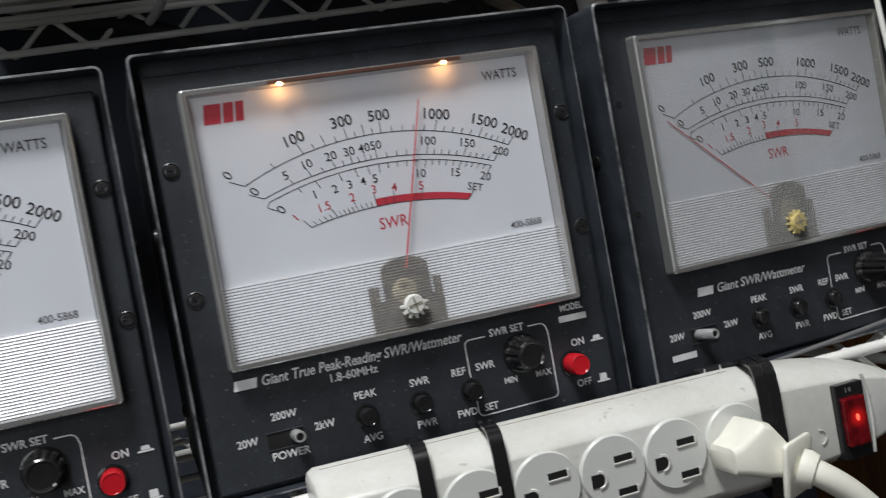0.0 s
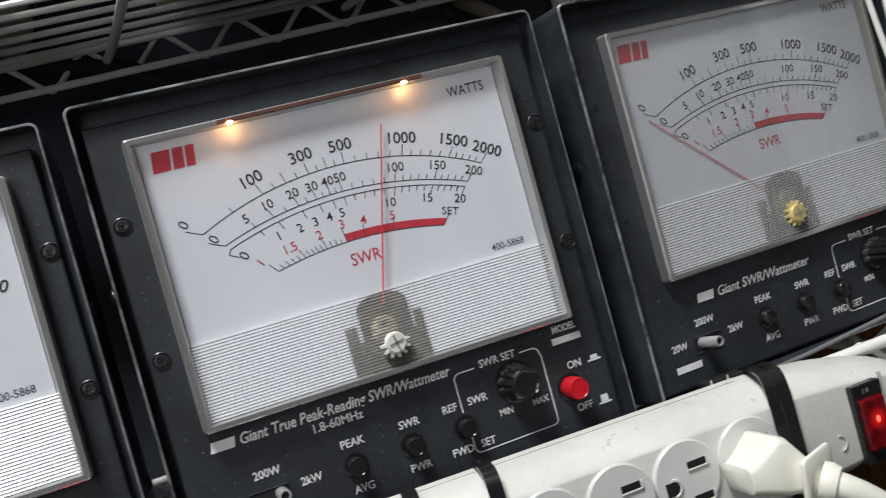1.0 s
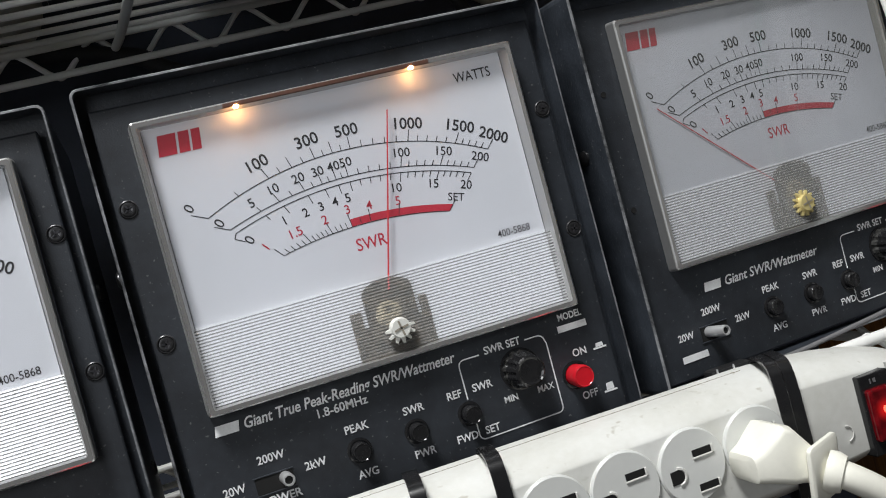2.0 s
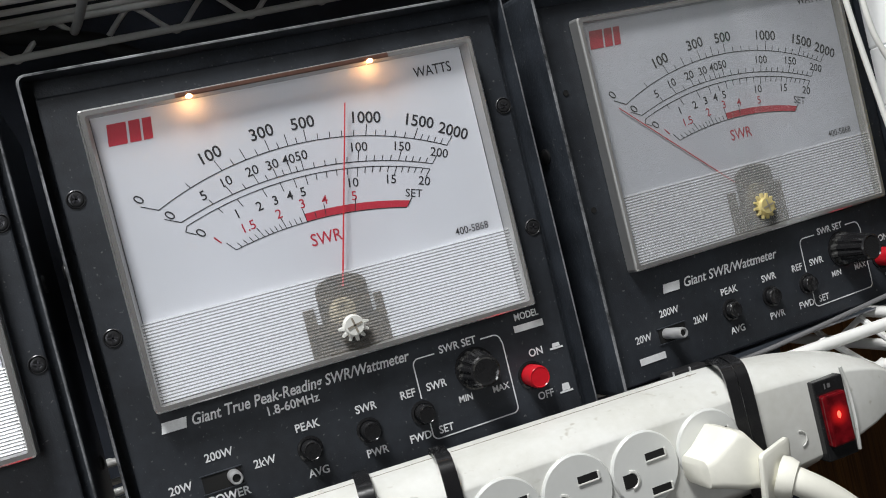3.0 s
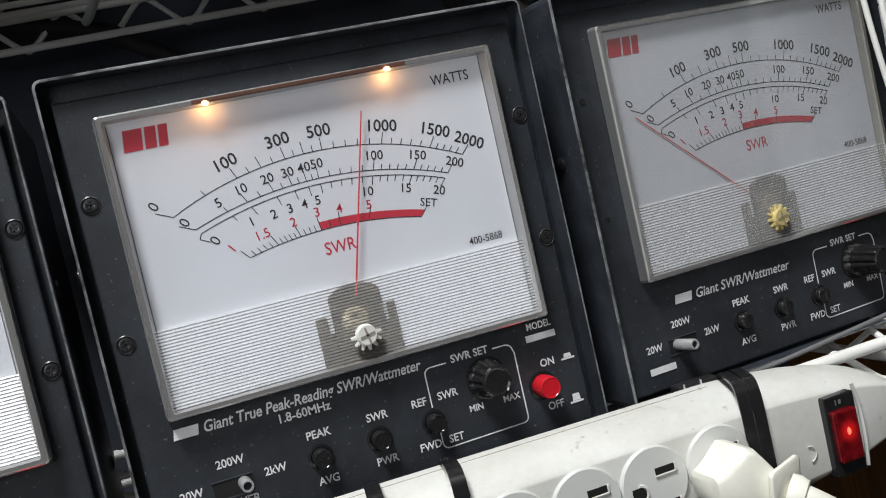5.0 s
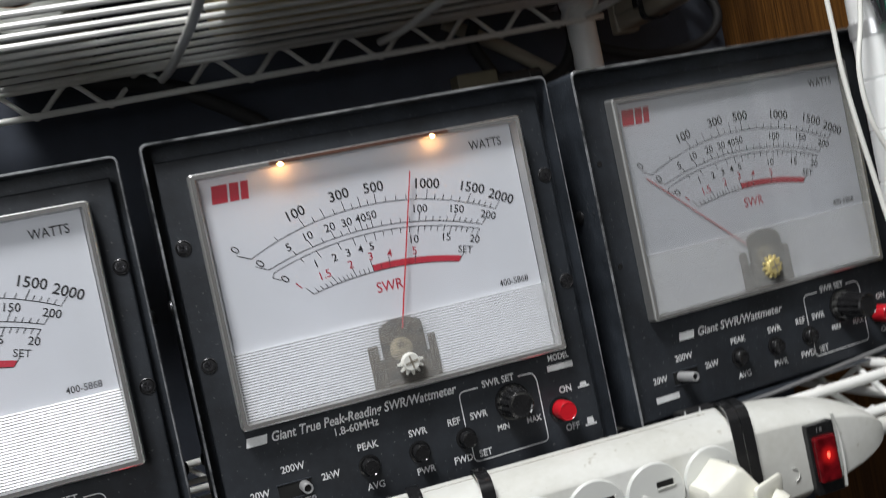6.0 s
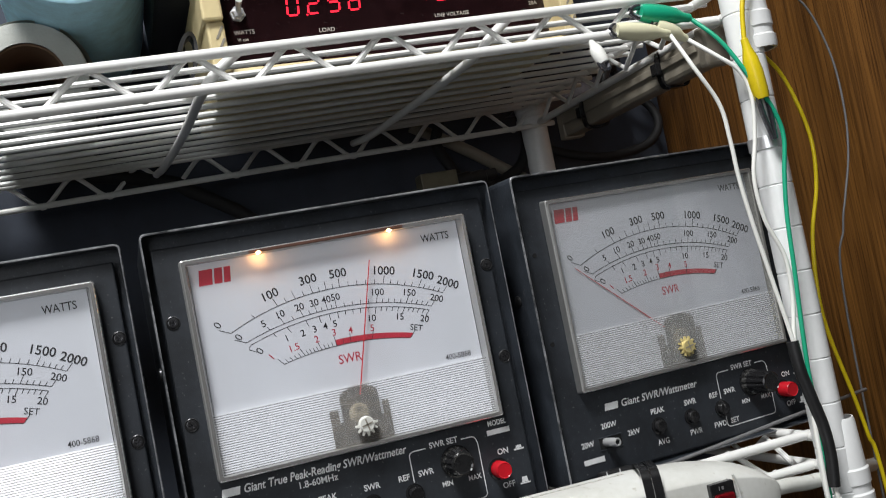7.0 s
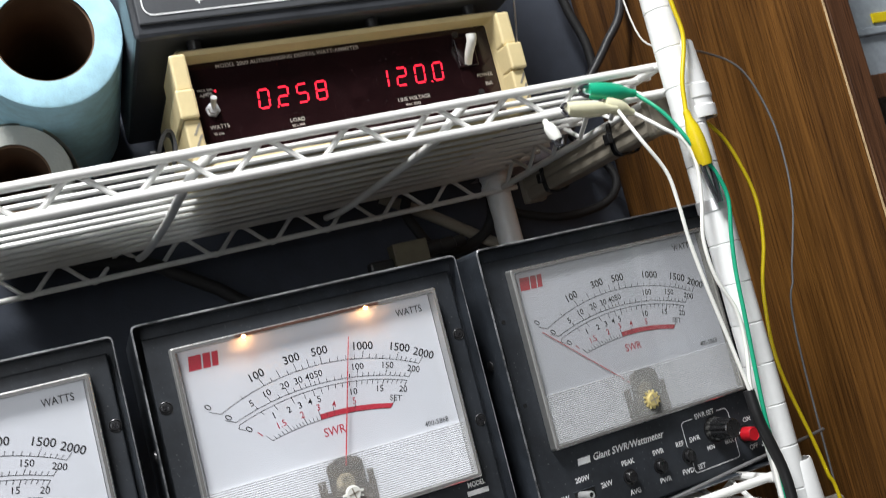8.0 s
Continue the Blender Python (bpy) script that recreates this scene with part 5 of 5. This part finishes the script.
def watt_ammeter():
    X0, X1, Z0, Z1 = 0.077, 0.295, TOP, 1.2845
    ob = thing("digital_wattmeter", pose(0, 0, 0), "beige digital meter with red numerals on dark panel", "digital meter")
    yf, yb = 0.440, 0.60
    bm = bmesh.new()
    # bezel: a deep frame round the panel
    cx, cz, w, h = (X0 + X1) / 2, (Z0 + Z1) / 2, X1 - X0, Z1 - Z0
    a = ring_loop(bm, [(x, yb, z) for x, z in rounded(w, h, 0.003, 4, cx, cz)])
    b = ring_loop(bm, [(x, yf + 0.002, z) for x, z in rounded(w, h, 0.003, 4, cx, cz)])
    c = ring_loop(bm, [(x, yf, z) for x, z in rounded(w - 0.003, h - 0.003, 0.003, 4, cx, cz)])
    d = ring_loop(bm, [(x, yf + 0.001, z) for x, z in rounded(w - 0.010, h - 0.008, 0.002, 4, cx, cz)])
    e = ring_loop(bm, [(x, yf + 0.016, z) for x, z in rounded(w - 0.014, h - 0.010, 0.002, 4, cx, cz)])
    for p, q in ((b, a), (c, b), (d, c), (e, d)):
        bridge(bm, p, q)
    bm.faces.new(a)
    part("case", bm, BEIGE, ob)
    for sx, xs in ((1, X0), (-1, X1)):
        bm = bmesh.new()
        # stepped side cheek with a notch half way up
        lo, hi = (xs - 0.004, xs + 0.006) if sx > 0 else (xs - 0.006, xs + 0.004)
        box(bm, (lo, yf - 0.006, Z0 + 0.001), (hi, yf + 0.05, Z0 + 0.030), 0.0015)
        box(bm, (lo - (0.0015 if sx > 0 else 0), yf - 0.009, Z0 + 0.030), (hi + (0.0015 if sx < 0 else 0), yf + 0.05, Z0 + 0.048), 0.0015)
        box(bm, (lo, yf - 0.005, Z0 + 0.048), (hi, yf + 0.05, Z0 + 0.071), 0.0015)
        part("side_cheek", bm, BEIGE, ob, "stepped beige side cheek")
        bm = bmesh.new()
        for k in range(3):
            z = Z0 + 0.006 + k * 0.007
            quad(bm, [(lo + 0.004, yf - 0.0063, z), (lo + 0.0055, yf - 0.0063, z), (lo + 0.0095, yf - 0.0063, z + 0.007), (lo + 0.008, yf - 0.0063, z + 0.007)])
        part("cheek_groove", bm, OLD_WHITE, ob)
    yp = yf + 0.014
    bm = bmesh.new()
    box(bm, (X0 + 0.006, yp, Z0 + 0.004), (X1 - 0.006, yp + 0.002, Z1 - 0.004))
    part("front_panel", bm, DARK_RED_PANEL, ob, "glossy dark red filter panel")
    y = yp - 0.0003
    # lit numerals
    bm = bmesh.new()
    for k, ch in enumerate("0258"):
        red_digit(bm, ch, 0.1235 + 0.0125 * k, 1.2455, 0.0065, 0.0118, y)
    stroke(bm, [(0.1345, 1.2450), (0.1357, 1.2450)], 0.0011, y)
    part("load_numerals", bm, LED, ob, "glowing red numerals")
    bm = bmesh.new()
    for k, ch in enumerate("1200"):
        red_digit(bm, ch, 0.2035 + 0.0130 * k, 1.2465, 0.0065, 0.0118, y)
    stroke(bm, [(0.2400, 1.2460), (0.2412, 1.2460)], 0.0011, y)
    part("voltage_numerals", bm, LED, ob, "glowing red numerals")
    bm = bmesh.new()
    text_into(bm, "MODEL 2000 AUTORANGING DIGITAL WATT-AMMETER", 0.1490, 1.2762, 0.0036, y, bold=0.004, span=0.094)
    part("title_lettering", bm, PANEL_SCRIPT, ob)
    for nm, words in (("range_lettering", (("TRUE RMS", 0.0925, 1.2620, 0.0022), ("AMPS", 0.0925, 1.2590, 0.0034), ("WATTS", 0.0965, 1.2380, 0.0036), ("VI cos", 0.0950, 1.2338, 0.0026))), ("load_lettering", (("LOAD", 0.1450, 1.2348, 0.0036), ("001-20A", 0.1450, 1.2312, 0.0024))), ("voltage_lettering", (("LINE VOLTAGE", 0.2250, 1.2368, 0.0034), ("VAC RMS", 0.2235, 1.2330, 0.0026))), ("power_lettering", (("POWER", 0.2790, 1.2450, 0.0034), ("20A", 0.2805, 1.2388, 0.0034)))):
        bm = bmesh.new()
        for word, x, z, size in words:
            text_into(bm, word, x, z, size, y, bold=0.008)
        part(nm, bm, PANEL_SCRIPT, ob)
    bm = bmesh.new()
    bmesh.ops.create_icosphere(bm, subdivisions=1, radius=0.0008, matrix=Matrix.Translation((0.0985, y, 1.2610)))
    part("range_lamp", bm, LED, ob, "small red lamp")
    # toggle switch
    bm = bmesh.new()
    lathe(bm, [(0.0046, 0.0), (0.0046, 0.0018), (0.0034, 0.0020), (0.0030, 0.0045), (0.0, 0.0046)], (0.0945, yp, 1.2490), (0, -1, 0), 6)
    part("toggle_nut", bm, CHROME, ob, "chrome hexagon nut")
    bm = bmesh.new()
    tube(bm, [(0.0945, yp - 0.003, 1.2490), (0.0946, yp - 0.0080, 1.2512), (0.0948, yp - 0.0120, 1.2535)], 0.0015, 10, radii=lambda u: 0.85 + 0.5 * u)
    part("toggle_lever", bm, CHROME, ob, "chrome toggle lever", smooth=True)
    # rocker lever of the power switch
    bm = bmesh.new()
    box(bm, (0.2620, yp - 0.002, 1.2520), (0.2765, yp + 0.001, 1.2730), 0.001)
    part("breaker_plate", bm, DARK_RED_PANEL, ob)
    bm = bmesh.new()
    tube(bm, [(0.2685, yp - 0.002, 1.2540), (0.2685, yp - 0.007, 1.2590), (0.2698, yp - 0.013, 1.2655), (0.2702, yp - 0.014, 1.2700)], 0.0034, 12, radii=lambda u: 0.75 + 0.35 * u)
    part("breaker_lever", bm, WHITE_NYLON, ob, "white breaker lever", smooth=True)
    for x, z in ((0.2650, 1.2755), (0.2625, 1.2660), (0.2735, 1.2335)):
        bm = bmesh.new()
        lathe(bm, [(0.0022, 0.0), (0.0021, 0.0008), (0.0, 0.0010)], (x, yp, z), (0, -1, 0), 14)
        part("panel_screw", bm, SCREW_BLACK, ob, smooth=True)


watt_ammeter()


def black_instrument():
    ob = thing("instrument_case", pose(0.0, 0.0, 0.0), "black instrument case with white-outlined panel standing on a meter", "instrument")
    X0, X1, Z0 = 0.056, 0.305, 1.2905
    yf = 0.430
    # The unseen upper part is made tall to shade the wall behind.
    bm = bmesh.new()
    box(bm, (X0, yf, Z0), (X1, 0.66, Z0 + 0.30), 0.003)
    part("case", bm, BOX_BLACK, ob)
    bm = bmesh.new()
    box(bm, (X0 + 0.004, yf - 0.002, Z0 + 0.008), (X1 - 0.004, yf, Z0 + 0.295), 0.001)
    part("front_panel", bm, BOX_FACE, ob, "charcoal front panel")
    bm = bmesh.new()
    for xa, xb in ((X0 + 0.008, X0 + 0.112), (X0 + 0.116, X0 + 0.24)):
        pts = rounded(xb - xa, 0.09, 0.006, 5, (xa + xb) / 2, Z0 + 0.058)
        stroke(bm, pts + [pts[0]], 0.0009, yf - 0.0025)
    for s, x in (("+", X0 + 0.041), ("-", X0 + 0.075)):
        text_into(bm, s, x, Z0 + 0.0185, 0.0085, yf - 0.0025, bold=0.01)
    part("white_outline", bm, INK_WHITE, ob, "white printed outline")
    for x in (X0 + 0.035, X0 + 0.15, X1 - 0.03):
        for y in (0.445, 0.60):
            bm = bmesh.new()
            lathe(bm, [(0.0045, 0.001), (0.0042, -0.0060), (0.0, -0.0060)], (x, y, Z0), (0, 0, 1), 16)
            part("foot", bm, RUBBER, ob, "rubber foot")


black_instrument()


def black_strap():
    ob = thing("black_strap", pose(0.062, 0.462, TOP), "loop of black webbing strap standing beside a meter", "strap")
    bm = bmesh.new()
    n = 28
    loops = []
    for dr, dy in ((0.0, -0.006), (0.0, 0.006), (0.0024, 0.006), (0.0024, -0.006)):
        ring = []
        for k in range(n):
            a = 2 * math.pi * k / n
            ring.append(bm.verts.new(((0.0062 - dr) * math.cos(a) + 0.004 * math.sin(a), dy + 0.001 * math.sin(2 * a), 0.0165 + (0.0165 - dr) * math.sin(a))))
        loops.append(ring)
    for p, q in zip(loops, loops[1:] + loops[:1]):
        bridge(bm, p, q)
    bmesh.ops.recalc_face_normals(bm, faces=bm.faces[:])
    part("webbing", bm, RUBBER, ob, smooth=True)
    bm = bmesh.new()
    box(bm, (-0.0100, -0.0085, 0.010), (-0.0055, 0.0085, 0.020), 0.001)
    part("keeper", bm, RUBBER, ob, "black keeper loop")


black_strap()
loose_cable("black_cable", [(0.30, 0.62, 1.262), (0.36, 0.64, 1.268), (0.41, 0.65, 1.262), (0.440, 0.655, 1.240), (0.452, 0.655, 1.215)], 0.0038, CABLE_BLACK, "black cable looping over the upper shelf", "cable", "black cables")
loose_cable("black_cable", [(0.30, 0.60, 1.243), (0.35, 0.62, 1.232), (0.40, 0.64, 1.232), (0.436, 0.65, 1.236), (0.450, 0.66, 1.245)], 0.0055, CABLE_BLACK, "thick black cable lying over the upper shelf", "cable", "black cables")
loose_cable("black_cable", [(0.470, 0.66, 1.70), (0.472, 0.66, 1.42), (0.478, 0.66, 1.36), (0.486, 0.655, 1.315), (0.480, 0.65, 1.275), (0.462, 0.65, 1.250)], 0.0045, CABLE_BLACK, "black cable hanging against the oak panel", "cable", "black cables")
loose_cable("grey_cable", [(0.502, 0.60, 1.70), (0.503, 0.60, 1.42), (0.498, 0.60, 1.335), (0.478, 0.61, 1.300), (0.452, 0.62, 1.268), (0.430, 0.63, 1.240), (0.415, 0.63, 1.215)], 0.0040, DARK_VINYL, "grey cable running down to the upper shelf", "cable")
loose_cable("thin_wire", [(0.400, 0.58, 1.70), (0.393, 0.58, 1.45), (0.388, 0.58, 1.370), (0.382, 0.58, 1.335), (0.375, 0.58, 1.302), (0.366, 0.58, 1.268), (0.358, 0.58, 1.232)], 0.0009, WHITE_VINYL, "thin pale wire hanging over the upper shelf", "wire")
loose_cable("thin_wire", [(0.484, 0.58, 1.70), (0.486, 0.58, 1.40), (0.492, 0.58, 1.30), (0.506, 0.57, 1.275), (0.508, 0.56, 1.245)], 0.0009, WHITE_VINYL, "thin pale wire against the oak panel", "wire")


def plastic_film():
    ob = thing("plastic_bag", pose(0.395, 0.655, TOP), "crumpled pale plastic bag on the wire shelf", "plastic bag")
    bm = bmesh.new()
    bmesh.ops.create_grid(bm, x_segments=14, y_segments=10, size=0.5)
    for v in bm.verts:
        x, y = v.co.x, v.co.y
        h = max(0.0, 1 - (2 * x) ** 2) * max(0.0, 1 - (2 * y) ** 2)
        z = 0.030 * h + 0.006 * noise.noise(Vector((x * 7, y * 7, 2.0))) * (0.2 + h)
        v.co = Vector((x * 0.10, y * 0.05, max(0.0005, z)))
    bmesh.ops.solidify(bm, geom=bm.faces[:], thickness=0.0004)
    part("film", bm, FILM, ob, smooth=True)


plastic_film()
